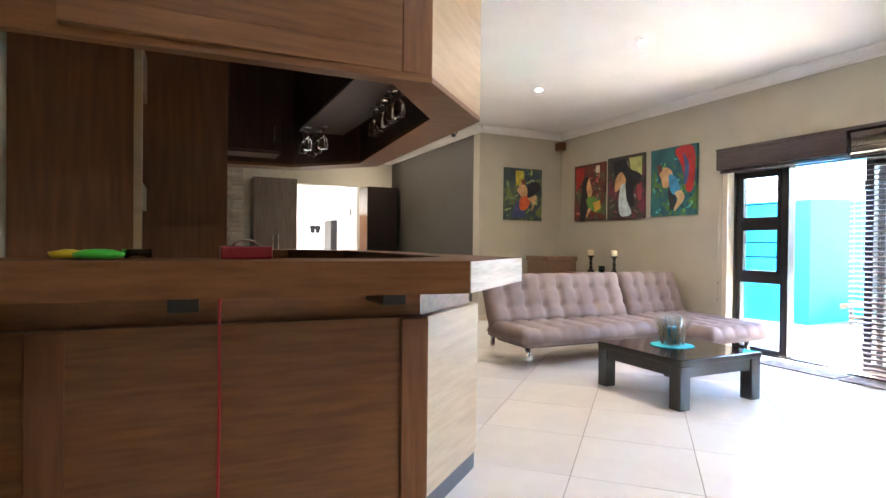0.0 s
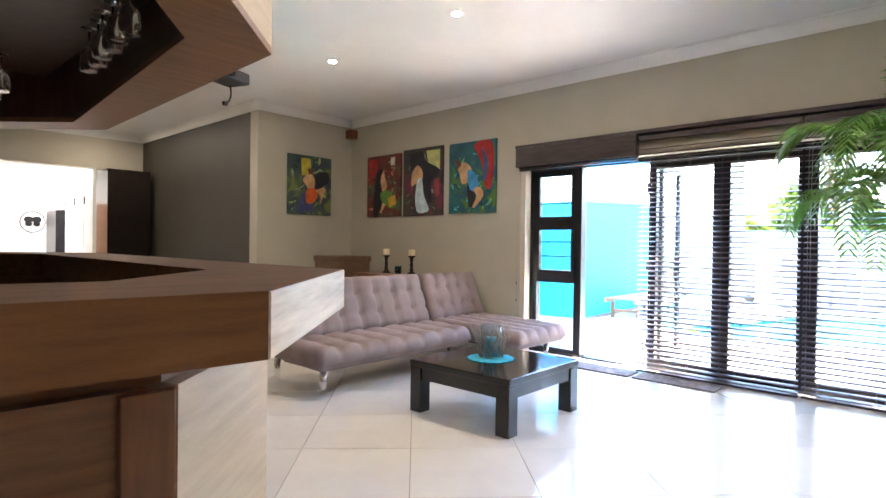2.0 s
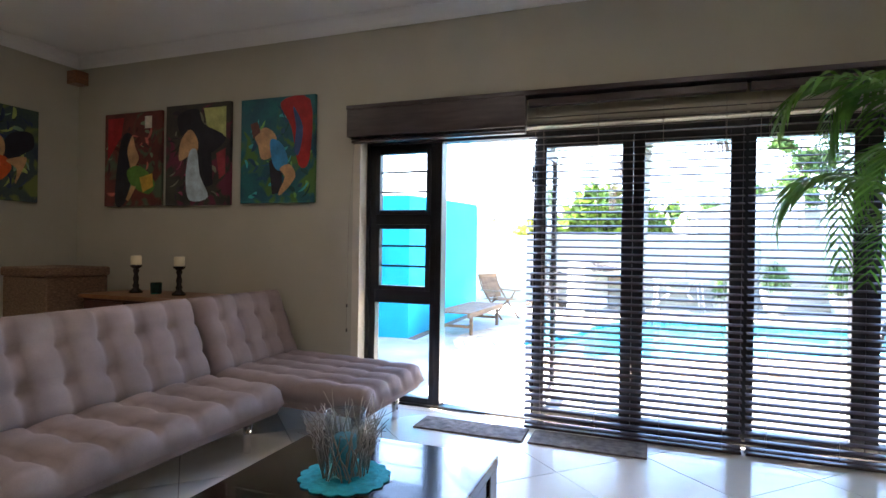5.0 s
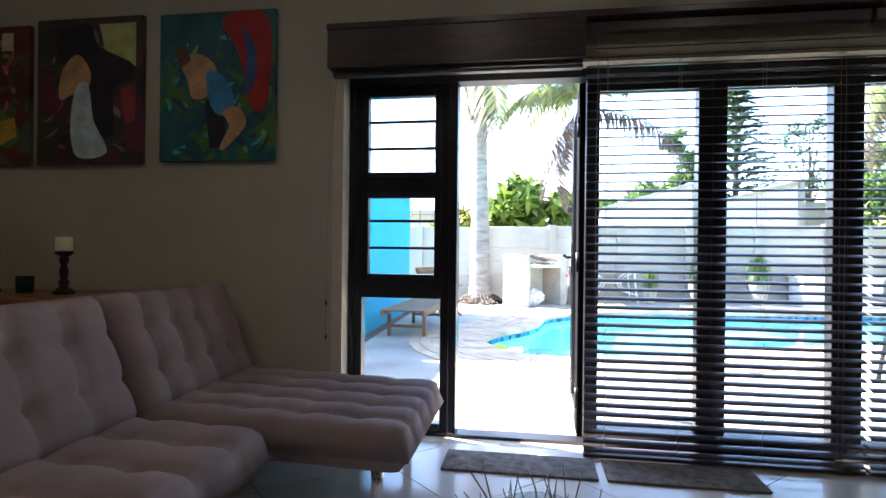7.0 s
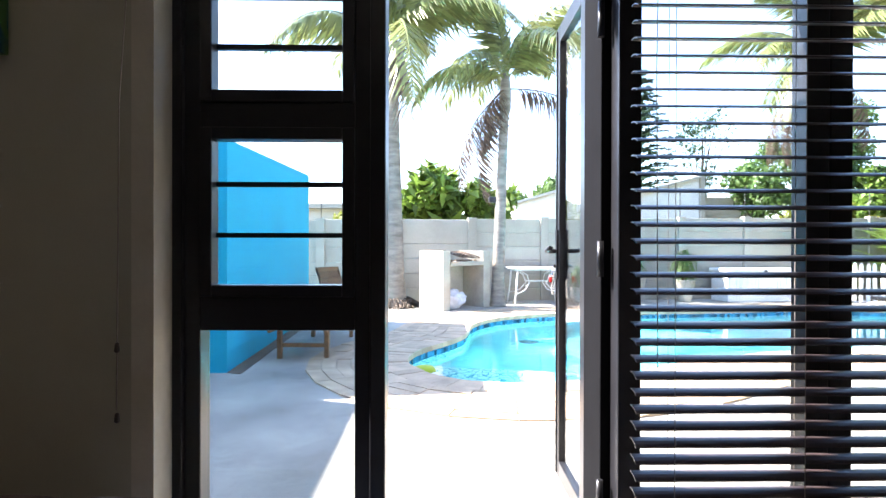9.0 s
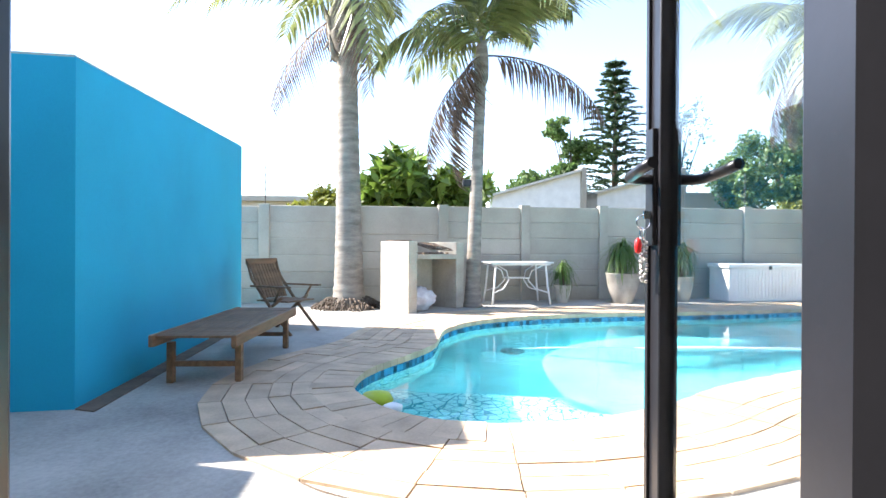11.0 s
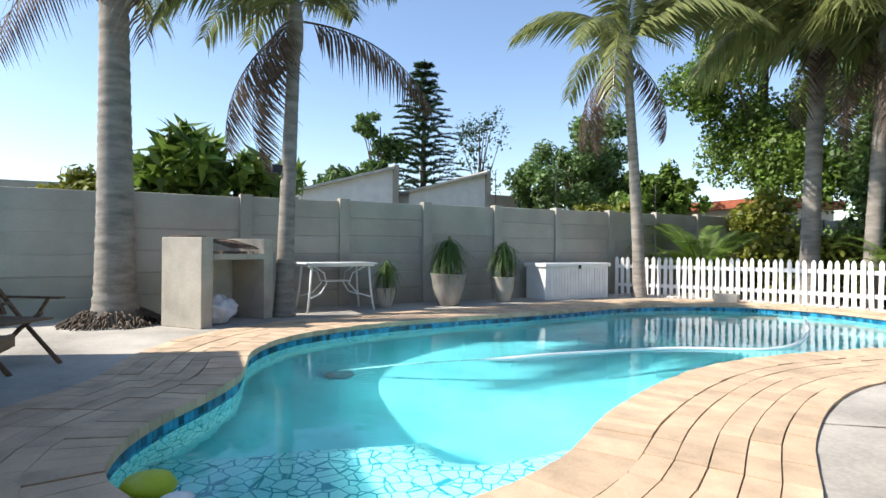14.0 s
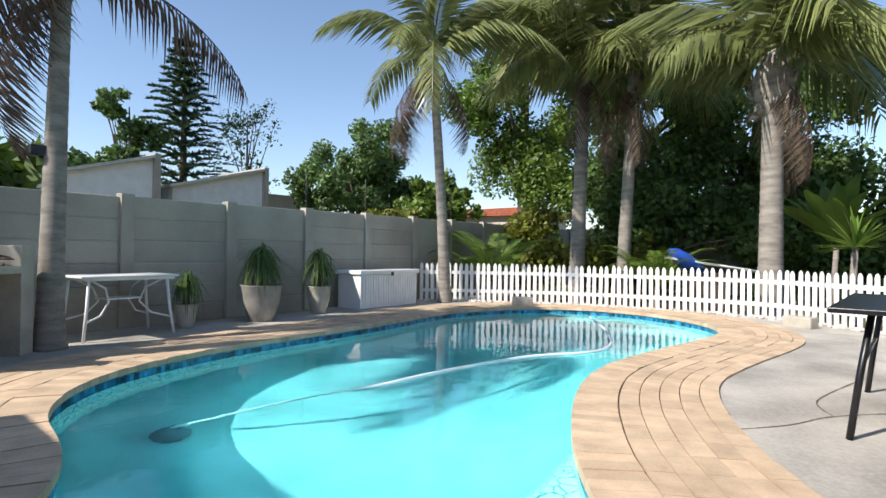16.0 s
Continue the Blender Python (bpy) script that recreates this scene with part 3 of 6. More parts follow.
def cushion(nx, ny, lx, ly, th, seed=0, round_=0.07):
    """A tufted pad, its base at z = 0, with nx by ny pulled-in squares."""
    rn = random.Random(seed)
    bm = bmesh.new()
    q = 7
    NX, NY = nx * q, ny * q

    def edge(u):
        d = min(u, 1 - u)
        return d

    def height(u, v):
        du, dv = abs(math.sin(math.pi * u * nx)), abs(math.sin(math.pi * v * ny))
        puff = (du ** 0.5) * 0.78 + (dv ** 0.6) * 0.22
        tuft = 0.034 * math.exp(-((min((u * nx) % 1, 1 - (u * nx) % 1)) ** 2 + (min((v * ny) % 1, 1 - (v * ny) % 1)) ** 2) / 0.02)
        ex, ey = min(edge(u) * lx, round_) / round_, min(edge(v) * ly, round_) / round_
        rim = math.sqrt(max(0, 1 - (1 - ex) ** 2)) * math.sqrt(max(0, 1 - (1 - ey) ** 2))
        return (th * 0.5) + (th * 0.5) * rim + (0.046 * puff - tuft) * min(1, rim * 1.2) - 0.02

    top = [[bm.verts.new(((i / NX - 0.5) * lx, (j / NY - 0.5) * ly, height(i / NX, j / NY) + 0.004 * noise.noise((i * 0.4 + seed, j * 0.4, 0)))) for j in range(NY + 1)] for i in range(NX + 1)]
    bot = [[bm.verts.new(((i / NX - 0.5) * lx * 0.985, (j / NY - 0.5) * ly * 0.985, th * 0.5 - 0.02 - (th * 0.5 - 0.02) * min(1, math.sqrt(min(edge(i / NX) * lx, edge(j / NY) * ly) / 0.05)))) for j in range(NY + 1)] for i in range(NX + 1)]
    for i in range(NX):
        for j in range(NY):
            bm.faces.new((top[i][j], top[i + 1][j], top[i + 1][j + 1], top[i][j + 1])).smooth = True
            bm.faces.new((bot[i][j], bot[i][j + 1], bot[i + 1][j + 1], bot[i + 1][j])).smooth = True
    for i in range(NX):
        for j in (0, NY):
            bm.faces.new((top[i][j], top[i + 1][j], bot[i + 1][j], bot[i][j])).smooth = True
    for j in range(NY):
        for i in (0, NX):
            bm.faces.new((top[i][j], top[i][j + 1], bot[i][j + 1], bot[i][j])).smooth = True
    return bm


def sofa(label, x, y0, y1, w, nx, seat_rows, seed):
    """Seat from y0 (front) to y1, back leaning behind it; w wide round x."""
    s = thing("sofa_bed", label, "sofa", (x, (y0 + y1) / 2, 0), 0, "sofa set")
    d = y1 - y0
    c = part("seat", cushion(nx, seat_rows, w, d, 0.17, seed), SOFA, s)
    c.matrix_basis = pose(0, 0, 0.225, 1.5, 0, 0)
    c = part("backrest", cushion(nx, 3, w, 0.60, 0.16, seed + 3), SOFA, s)
    c.matrix_basis = pose(0, d / 2 + 0.08, 0.60, 68, 0, 0)
    part("seat_frame", bx(-w / 2 + 0.14, -d / 2 + 0.14, 0.195, w / 2 - 0.14, d / 2 - 0.03, 0.235, 0.004), STEEL_DARK, s)
    for sx in (-1, 1):
        part("back_frame", bx(sx * (w / 2 - 0.2), d / 2 - 0.05, 0.20, sx * (w / 2 - 0.24), d / 2 + 0.28, 0.24, 0.004), STEEL_DARK, s)
        for yy in (-d / 2 + 0.17, d / 2 + 0.12):
            part("leg", lathe(bmesh.new(), [(0.022, 0), (0.024, 0.004), (0.026, 0.10), (0.028, 0.21)], 16, (sx * (w / 2 - 0.17), yy, 0)), CHROME, s, "chrome leg")
    return s


sofa("mauve-grey tufted suede sofa bed on chrome legs", 3.92, 4.50, 5.25, 1.90, 8, 3, 1)
sofa("mauve-grey tufted suede chaise lounge beside the long sofa", 5.36, 3.95, 5.25, 0.94, 5, 5, 2)

cab = thing("sideboard", "low dark wooden sideboard against the beige wall", "sideboard", (5.62, 6.3, 0))
part("body", bx(-0.27, -0.75, 0.06, 0.28, 0.68, 0.80, 0.004), OAK_DARK, cab)
part("top", bx(-0.30, -0.78, 0.80, 0.285, 0.71, 0.835, 0.008), OAK, cab)
for k in range(3):
    dd = part("door", bx(-0.285, -0.73 + 0.47 * k, 0.1, -0.268, -0.28 + 0.47 * k, 0.78, 0.003), OAK_DARK, cab)
    part("handle", bx(-0.30, -0.49 + 0.47 * k, 0.5, -0.286, -0.47 + 0.47 * k, 0.6, 0.003), STEEL_DARK, dd)
for sx in (-0.24, 0.25):
    for sy in (-0.7, 0.63):
        part("foot", bx(sx - 0.025, sy - 0.025, 0, sx + 0.025, sy + 0.025, 0.06), OAK_DARK, cab)
RATTAN = mat("brown wicker", (0.20, 0.12, 0.07), 0.7, 0.3, 40, 0.8, stretch=(1, 1, 3))
bk = thing("wicker_chest", "tall brown wicker chest in the room corner", "chest", (5.38, 7.36, 0))
part("body", bx(-0.28, -0.28, 0, 0.28, 0.28, 0.98, 0.012), RATTAN, bk)
part("lid", bx(-0.295, -0.295, 0.98, 0.295, 0.295, 1.06, 0.015), RATTAN, bk)


def candle_stick(x, y):
    c = thing("candlestick", "dark turned wooden candlestick with cream candle on the sideboard", "candlestick", (x, y, 0.836), 0, "candlesticks")
    part("stem", lathe(bmesh.new(), [(0.055, 0), (0.058, 0.012), (0.04, 0.03), (0.022, 0.045), (0.03, 0.07), (0.018, 0.09), (0.026, 0.13), (0.016, 0.17), (0.028, 0.20), (0.02, 0.215), (0.048, 0.235), (0.05, 0.25), (0.01, 0.25)], 20), WENGE, c)
    part("candle", lathe(bmesh.new(), [(0.042, 0.251), (0.044, 0.26), (0.044, 0.325), (0.038, 0.333), (0.003, 0.328)], 20), mat("cream wax", (0.78, 0.70, 0.48), 0.5, 0.05), c, "cream pillar candle")


candle_stick(5.60, 6.66)
candle_stick(5.60, 6.16)
solo("tealight_holder", lathe(bmesh.new(), [(0.042, 0), (0.045, 0.004), (0.047, 0.10), (0.043, 0.10), (0.04, 0.01), (0.002, 0.01)], 20, (5.60, 6.42, 0.836)), clear("teal glass", (0.05, 0.45, 0.55), 0.1), "teal glass tealight holder on the sideboard", "candle holder")

# paintings: canvases with broad shapes in paint
PAL = {}


def paint(c):
    if c not in PAL:
        PAL[c] = mat("oil paint", c, 0.5, 0.22, 9, 0.35, fine=50)
    return PAL[c]


def canvas_mat(c1, c2, c3, sc):
    m = mat("painted canvas", c1, 0.5, 0.2, sc, 0.3, fine=50, col2=c2)
    n, l = m.node_tree.nodes, m.node_tree.links
    b = n["Principled BSDF"]
    src = b.inputs["Base Color"].links[0].from_socket
    v = n.new("ShaderNodeTexNoise")
    v.inputs["Scale"].default_value, v.inputs["Detail"].default_value, v.inputs["Distortion"].default_value = sc * 0.8, 2, 1.5
    tc = n.new("ShaderNodeTexCoord")
    l.new(tc.outputs["Object"], v.inputs[0])
    r = n.new("ShaderNodeMapRange")
    r.inputs[1].default_value, r.inputs[2].default_value = 0.52, 0.60
    l.new(v.outputs[0], r.inputs[0])
    mx = n.new("ShaderNodeMix")
    mx.data_type = "RGBA"
    mx.inputs[7].default_value = (*c3, 1)
    l.new(r.outputs[0], mx.inputs[0]), l.new(src, mx.inputs[6]), l.new(mx.outputs[2], b.inputs["Base Color"])
    return m


RS = random.Random(77)
SKIN, BLK = (0.62, 0.36, 0.17), (0.02, 0.02, 0.03)


def painting(label, m, w, h, ground, shapes):
    """Canvas w by h on local x-z, facing local -y; shapes in fractions of it."""
    shapes = [(c, [(min(0.94, max(0.06, x)), min(0.95, max(0.05, y))) for x, y in q]) for c, q in shapes]
    ground = [tuple(0.72 * v for v in g) for g in ground]
    p = thing("painting", label, "painting", (0, 0, 0), 0, "dance paintings")
    p.matrix_basis = m
    part("canvas", bx(-w / 2, -0.035, -h / 2, w / 2, 0, h / 2, 0.003), canvas_mat(*ground, 4.0), p)
    for j in range(5):
        bm = bmesh.new()
        for k in range(11):
            cx, cz, a = RS.uniform(-0.42, 0.42) * w, RS.uniform(-0.43, 0.43) * h, RS.uniform(0, 3.14)
            L, t = RS.uniform(0.03, 0.10) * w, RS.uniform(0.008, 0.03) * w
            vs = []
            for q in range(10):
                e = 2 * math.pi * q / 10
                u, v = L * math.cos(e), t * math.sin(e) + 0.25 * L * math.cos(e) ** 2
                vs.append(bm.verts.new((max(-w * 0.49, min(w * 0.49, cx + u * math.cos(a) - v * math.sin(a))), -0.0355 - 0.00006 * (j * 11 + k) / 5, max(-h * 0.49, min(h * 0.49, cz + u * math.sin(a) + v * math.cos(a))))))
            bm.faces.new(vs)
        base_c = ground[j % 3]
        part("brushwork", bm, paint(tuple(round(min(0.7, c * (0.5, 1.9, 2.6, 3.2, 1.4)[j]), 3) for c in base_c)), p)["kind"] = "stuff"
    for i, (col, pts) in enumerate(shapes):
        bm = bmesh.new()
        loop = catmull(pts, 4) if len(pts) > 4 else [Vector(q) for q in pts]
        vs = [bm.verts.new(((q.x - 0.5) * w, -0.0375 - 0.0005 * i, (0.5 - q.y) * h)) for q in loop]
        f = bm.faces.new(vs)
        r = bmesh.ops.extrude_face_region(bm, geom=[f])
        bmesh.ops.translate(bm, vec=(0, 0.0012, 0), verts=[v for v in r["geom"] if isinstance(v, bmesh.types.BMVert)])
        part("paint_patch", bm, paint(col), p)


dancer_o = [((0.60, 0.50, 0.05), [(0.28, 0.02), (0.5, 0.02), (0.52, 0.3), (0.3, 0.35)]), ((0.06, 0.07, 0.20), [(0.3, 0.65), (0.5, 0.6), (0.55, 0.97), (0.2, 0.97)]), (BLK, [(0.55, 0.55), (0.65, 0.3), (0.9, 0.25), (0.98, 0.4), (0.8, 0.5), (0.7, 0.58)]), (SKIN, [(0.33, 0.42), (0.45, 0.28), (0.58, 0.36), (0.6, 0.5), (0.5, 0.62), (0.4, 0.5)]), ((0.70, 0.12, 0.03), [(0.42, 0.58), (0.6, 0.54), (0.68, 0.66), (0.55, 0.80), (0.4, 0.78)]), (SKIN, [(0.62, 0.58), (0.85, 0.52), (0.8, 0.68), (0.72, 0.82), (0.74, 0.66)]), ((0.20, 0.06, 0.03), [(0.43, 0.22), (0.52, 0.21), (0.55, 0.3), (0.46, 0.32)])]
dancer_g = [((0.45, 0.03, 0.03), [(0.02, 0.05), (0.35, 0.03), (0.3, 0.25), (0.05, 0.5)]), ((0.75, 0.70, 0.55), [(0.72, 0.04), (0.84, 0.04), (0.84, 0.18), (0.72, 0.18)]), (BLK, [(0.3, 0.3), (0.5, 0.25), (0.5, 0.6), (0.4, 0.97), (0.2, 0.95)]), (SKIN, [(0.42, 0.4), (0.5, 0.25), (0.56, 0.38), (0.62, 0.5), (0.5, 0.62), (0.45, 0.52)]), ((0.12, 0.28, 0.05), [(0.42, 0.62), (0.65, 0.58), (0.9, 0.75), (0.8, 0.88), (0.5, 0.78)]), ((0.70, 0.40, 0.06), [(0.64, 0.7), (0.86, 0.66), (0.88, 0.8), (0.7, 0.86)]), (SKIN, [(0.5, 0.78), (0.58, 0.8), (0.45, 0.95), (0.4, 0.93)])]
dancer_w = [((0.55, 0.58, 0.20), [(0.6, 0.03), (0.98, 0.03), (0.98, 0.35), (0.7, 0.4)]), (BLK, [(0.2, 0.1), (0.5, 0.03), (0.6, 0.2), (0.95, 0.35), (0.7, 0.5), (0.5, 0.45), (0.25, 0.3)]), (BLK, [(0.5, 0.4), (0.72, 0.45), (0.75, 0.8), (0.55, 0.85)]), (SKIN, [(0.25, 0.35), (0.4, 0.25), (0.52, 0.38), (0.48, 0.5), (0.35, 0.52), (0.22, 0.55)]), ((0.55, 0.68, 0.72), [(0.38, 0.48), (0.5, 0.46), (0.55, 0.7), (0.68, 0.92), (0.4, 0.95), (0.33, 0.75)]), ((0.35, 0.05, 0.06), [(0.8, 0.5), (0.97, 0.45), (0.97, 0.7), (0.85, 0.75)])]
dancer_b = [((0.42, 0.02, 0.02), [(0.55, 0.03), (0.98, 0.02), (0.97, 0.6), (0.8, 0.65), (0.7, 0.3)]), ((0.05, 0.10, 0.25), [(0.72, 0.1), (0.85, 0.3), (0.8, 0.55), (0.74, 0.5), (0.76, 0.3)]), (BLK, [(0.4, 0.6), (0.55, 0.55), (0.6, 0.9), (0.45, 0.92)]), (SKIN, [(0.2, 0.35), (0.35, 0.28), (0.5, 0.38), (0.45, 0.55), (0.3, 0.58), (0.25, 0.45)]), ((0.05, 0.30, 0.60), [(0.42, 0.4), (0.58, 0.45), (0.66, 0.62), (0.55, 0.7), (0.45, 0.62)]), (SKIN, [(0.55, 0.68), (0.68, 0.64), (0.76, 0.76), (0.58, 0.92), (0.54, 0.9), (0.62, 0.76)]), ((0.15, 0.06, 0.05), [(0.14, 0.24), (0.24, 0.22), (0.28, 0.32), (0.18, 0.38)])]
painting("colourful painting of a dancing couple, orange dress", pose(5.13, YP - 0.003, 2.08), 0.74, 0.86, ((0.10, 0.16, 0.10), (0.03, 0.05, 0.10), (0.22, 0.27, 0.08)), dancer_o)
east = lambda y, z: pose(XW - 0.003, y, z, 0, 0, -90)
painting("colourful painting of a dancing couple, green dress", east(7.06, 2.09), 0.73, 0.90, ((0.28, 0.07, 0.05), (0.08, 0.03, 0.03), (0.12, 0.16, 0.09)), dancer_g)
painting("colourful painting of a dancing couple, white dress", east(6.26, 2.10), 0.75, 0.93, ((0.10, 0.10, 0.07), (0.04, 0.03, 0.04), (0.22, 0.04, 0.08)), dancer_w)
painting("colourful painting of a dancing couple, blue dress", east(5.385, 2.10), 0.76, 0.91, ((0.03, 0.22, 0.22), (0.02, 0.08, 0.14), (0.10, 0.25, 0.06)), dancer_b)

MAT = mat("grey brown coir", (0.20, 0.17, 0.15), 0.95, 0.3, 20, 0.9, fine=250)
for y0, y1 in ((3.14, 3.92), (2.36, 3.10)):
    solo("door_mat", bx(5.53, y0, 0.001, 5.80, y1, 0.014, 0.004), MAT, "thin grey-brown door mat on the tiles by the door", "mat", group="door mats")

# ---- garden: ground, pool, paving ----
POOL_PTS = [(9.52, 4.04), (9.94, 4.00), (10.34, 3.82), (10.70, 3.60), (11.10, 3.41), (11.50, 3.33), (11.92, 3.27), (12.3, 3.13), (12.62, 2.93), (12.95, 2.6), (13.22, 2.1),
            (13.45, 1.4), (13.6, 0.5), (13.7, -0.5), (13.87, -1.6), (14.1, -3.0), (13.8, -4.4), (13.05, -5.2), (12.0, -5.4), (10.95, -5.05), (10.25, -4.4), (9.95, -3.6),
            (9.98, -2.7), (10.1, -1.6), (10.13, -0.5), (9.87, 0.5), (9.38, 1.5), (8.93, 2.15), (8.72, 2.65), (8.67, 3.1), (8.77, 3.52), (9.0, 3.79), (9.27, 3.94)]
loop = resample(catmull(POOL_PTS, 10), 0.117)
area = sum(a.x * b.y - b.x * a.y for a, b in zip(loop, loop[1:] + loop[:1]))
if area < 0:
    loop = loop[::-1]
OUT = offset(loop, 0.93)


def sheet(outer, hole, z0, depth):
    bm = bmesh.new()
    for ring in (outer, hole):
        vs = [bm.verts.new((p[0], p[1], z0)) for p in ring]
        for a, b in zip(vs, vs[1:] + vs[:1]):
            bm.edges.new((a, b))
    bmesh.ops.triangle_fill(bm, use_beauty=True, use_dissolve=False, edges=bm.edges[:])
    if depth:
        r = bmesh.ops.extrude_face_region(bm, geom=bm.faces[:])
        bmesh.ops.translate(bm, vec=(0, 0, -depth), verts=[v for v in r["geom"] if isinstance(v, bmesh.types.BMVert)])
    return bm


def smooth_loop(lp, n):
    for _ in range(n):
        lp = [(lp[i - 1] + lp[i] * 2 + lp[(i + 1) % len(lp)]) / 4 for i in range(len(lp))]
    return lp


struct("ground", sheet([(-900, -900), (900, -900), (900, 900), (-900, 900)], offset(loop, 0.12), -0.21, 0), SOIL, "dry soil and grass around the yard", "ground")
YARD = [(6.24, -4.2), (8.2, -5.6), (10.2, -6.6), (13.4, -6.2), (16.2, -4.6), (15.75, 0.5), (15.2, 6.5), (6.24, 7.2)]
HOLE = smooth_loop(resample(offset(loop, 0.80), 0.25), 6)
pave = struct("pavement", sheet(YARD, HOLE, -0.012, 0.19), CONCRETE, "pale cracked concrete paving beside the pool", "pavement")
bed = struct("paving_bed", sheet([tuple(p) for p in offset(HOLE, 0.02)], offset(loop, 0.06), -0.009, 0.17), JOINT, "dark jointing bed under the pool bricks", "paving")

DEEP = -0.95
LOOP_XY = np.array([tuple(p) for p in loop])


def pool_floor(x, y):
    d = float(np.sqrt(((LOOP_XY - (x, y)) ** 2).sum(1)).min())
    sh = 10.05 + 0.10 * math.sin(y * 2)
    f = min(1, max(0, (x - sh) / 0.35))
    f2 = min(1, max(0, (2.6 - y) / 0.6))
    k = max(f * f * (3 - 2 * f), f2 * f2 * (3 - 2 * f2) * min(1, max(0, (x - 9.5) / 0.3)))
    deep = DEEP + 0.35 * max(0, 1 - d / 0.7) ** 2
    return -0.42 * (1 - k) + deep * k


def pool_shell():
    bm = bmesh.new()
    wall = [[bm.verts.new((p.x, p.y, z)) for p in loop] for z in (-0.02, -0.165, -0.6, -1.3)]
    for a, b in zip(wall, wall[1:]):
        for i in range(len(loop)):
            j = (i + 1) % len(loop)
            bm.faces.new((a[i], b[i], b[j], a[j])).smooth = True
    grid = [[bm.verts.new((x, y, pool_floor(x, y))) for y in np.arange(-5.6, 4.5, 0.14)] for x in np.arange(8.4, 14.6, 0.14)]
    for r, s in zip(grid, grid[1:]):
        for j in range(len(r) - 1):
            bm.faces.new((r[j], s[j], s[j + 1], r[j + 1])).smooth = True
    return bm


def crazy_mat():
    m = mat("mosaic pool plaster", (0.36, 0.72, 0.76), 0.7, 0.16, 1.1, 0.1)
    n, l = m.node_tree.nodes, m.node_tree.links
    b = n["Principled BSDF"]
    src = b.inputs["Base Color"].links[0].from_socket
    tc, vo = n.new("ShaderNodeTexCoord"), n.new("ShaderNodeTexVoronoi")
    vo.feature = "DISTANCE_TO_EDGE"
    vo.inputs["Scale"].default_value = 12
    l.new(tc.outputs["Object"], vo.inputs["Vector"])
    sp, mp = n.new("ShaderNodeSeparateXYZ"), n.new("ShaderNodeMapRange")
    l.new(tc.outputs["Object"], sp.inputs[0])
    edge = n.new("ShaderNodeMapRange")
    edge.inputs[1].default_value, edge.inputs[2].default_value = 0.03, 0.06
    l.new(vo.outputs["Distance"], edge.inputs[0])
    cz = n.new("ShaderNodeMix")
    cz.data_type = "RGBA"
    cz.inputs[6].default_value, cz.inputs[7].default_value = (0.03, 0.30, 0.36, 1), (0.72, 0.84, 0.82, 1)
    l.new(edge.outputs[0], cz.inputs[0])
    mp.inputs[1].default_value, mp.inputs[2].default_value = -0.62, -0.50
    l.new(sp.outputs[2], mp.inputs[0])
    mx = n.new("ShaderNodeMix")
    mx.data_type = "RGBA"
    l.new(mp.outputs[0], mx.inputs[0]), l.new(src, mx.inputs[6]), l.new(cz.outputs[2], mx.inputs[7]), l.new(mx.outputs[2], b.inputs["Base Color"])
    return m


pool = struct("pool", pool_shell(), crazy_mat(), "kidney-shaped pool with turquoise plaster and mosaic step", "pool")
bm = bmesh.new()
wv = [bm.verts.new((p.x, p.y, -0.115)) for p in offset(loop, -0.004)]
es = [bm.edges.new((a, b)) for a, b in zip(wv, wv[1:] + wv[:1])]
bmesh.ops.triangle_fill(bm, use_beauty=True, edges=es)


def water_mat():
    m = bpy.data.materials.new("pool water")
    m.use_nodes = True
    n, l = m.node_tree.nodes, m.node_tree.links
    rf, gl, mx, fr = n.new("ShaderNodeBsdfRefraction"), n.new("ShaderNodeBsdfGlossy"), n.new("ShaderNodeMixShader"), n.new("ShaderNodeFresnel")
    rf.inputs["Color"].default_value = (0.43, 0.91, 0.96, 1)
    rf.inputs["IOR"].default_value = 1.33
    rf.inputs["Roughness"].default_value, gl.inputs["Roughness"].default_value = 0.0, 0.02
    fr.inputs[0].default_value = 1.33
    tc, no, bp = n.new("ShaderNodeTexCoord"), n.new("ShaderNodeTexNoise"), n.new("ShaderNodeBump")
    no.inputs["Scale"].default_value, no.inputs["Detail"].default_value, no.inputs["Distortion"].default_value = 3.5, 3, 0.6
    bp.inputs["Strength"].default_value, bp.inputs["Distance"].default_value = 0.22, 0.02
    l.new(tc.outputs["Object"], no.inputs[0]), l.new(no.outputs[0], bp.inputs["Height"])
    for q in (rf, gl, fr):
        l.new(bp.outputs[0], q.inputs["Normal"])
    l.new(fr.outputs[0], mx.inputs[0]), l.new(rf.outputs[0], mx.inputs[1]), l.new(gl.outputs[0], mx.inputs[2])
    l.new(mx.outputs[0], n["Material Output"].inputs[0])
    return m


water = struct("water", bm, water_mat(), "clear turquoise pool water", "water")
if water.data.polygons[0].normal.z < 0:
    water.data.flip_normals()
water.visible_shadow = False

# ---- fence of precast panels ----
FD = Vector((-0.11, 0.994)).normalized()
F0 = Vector((15.9, 0.0))


def fpt(s):
    return F0 + FD * s


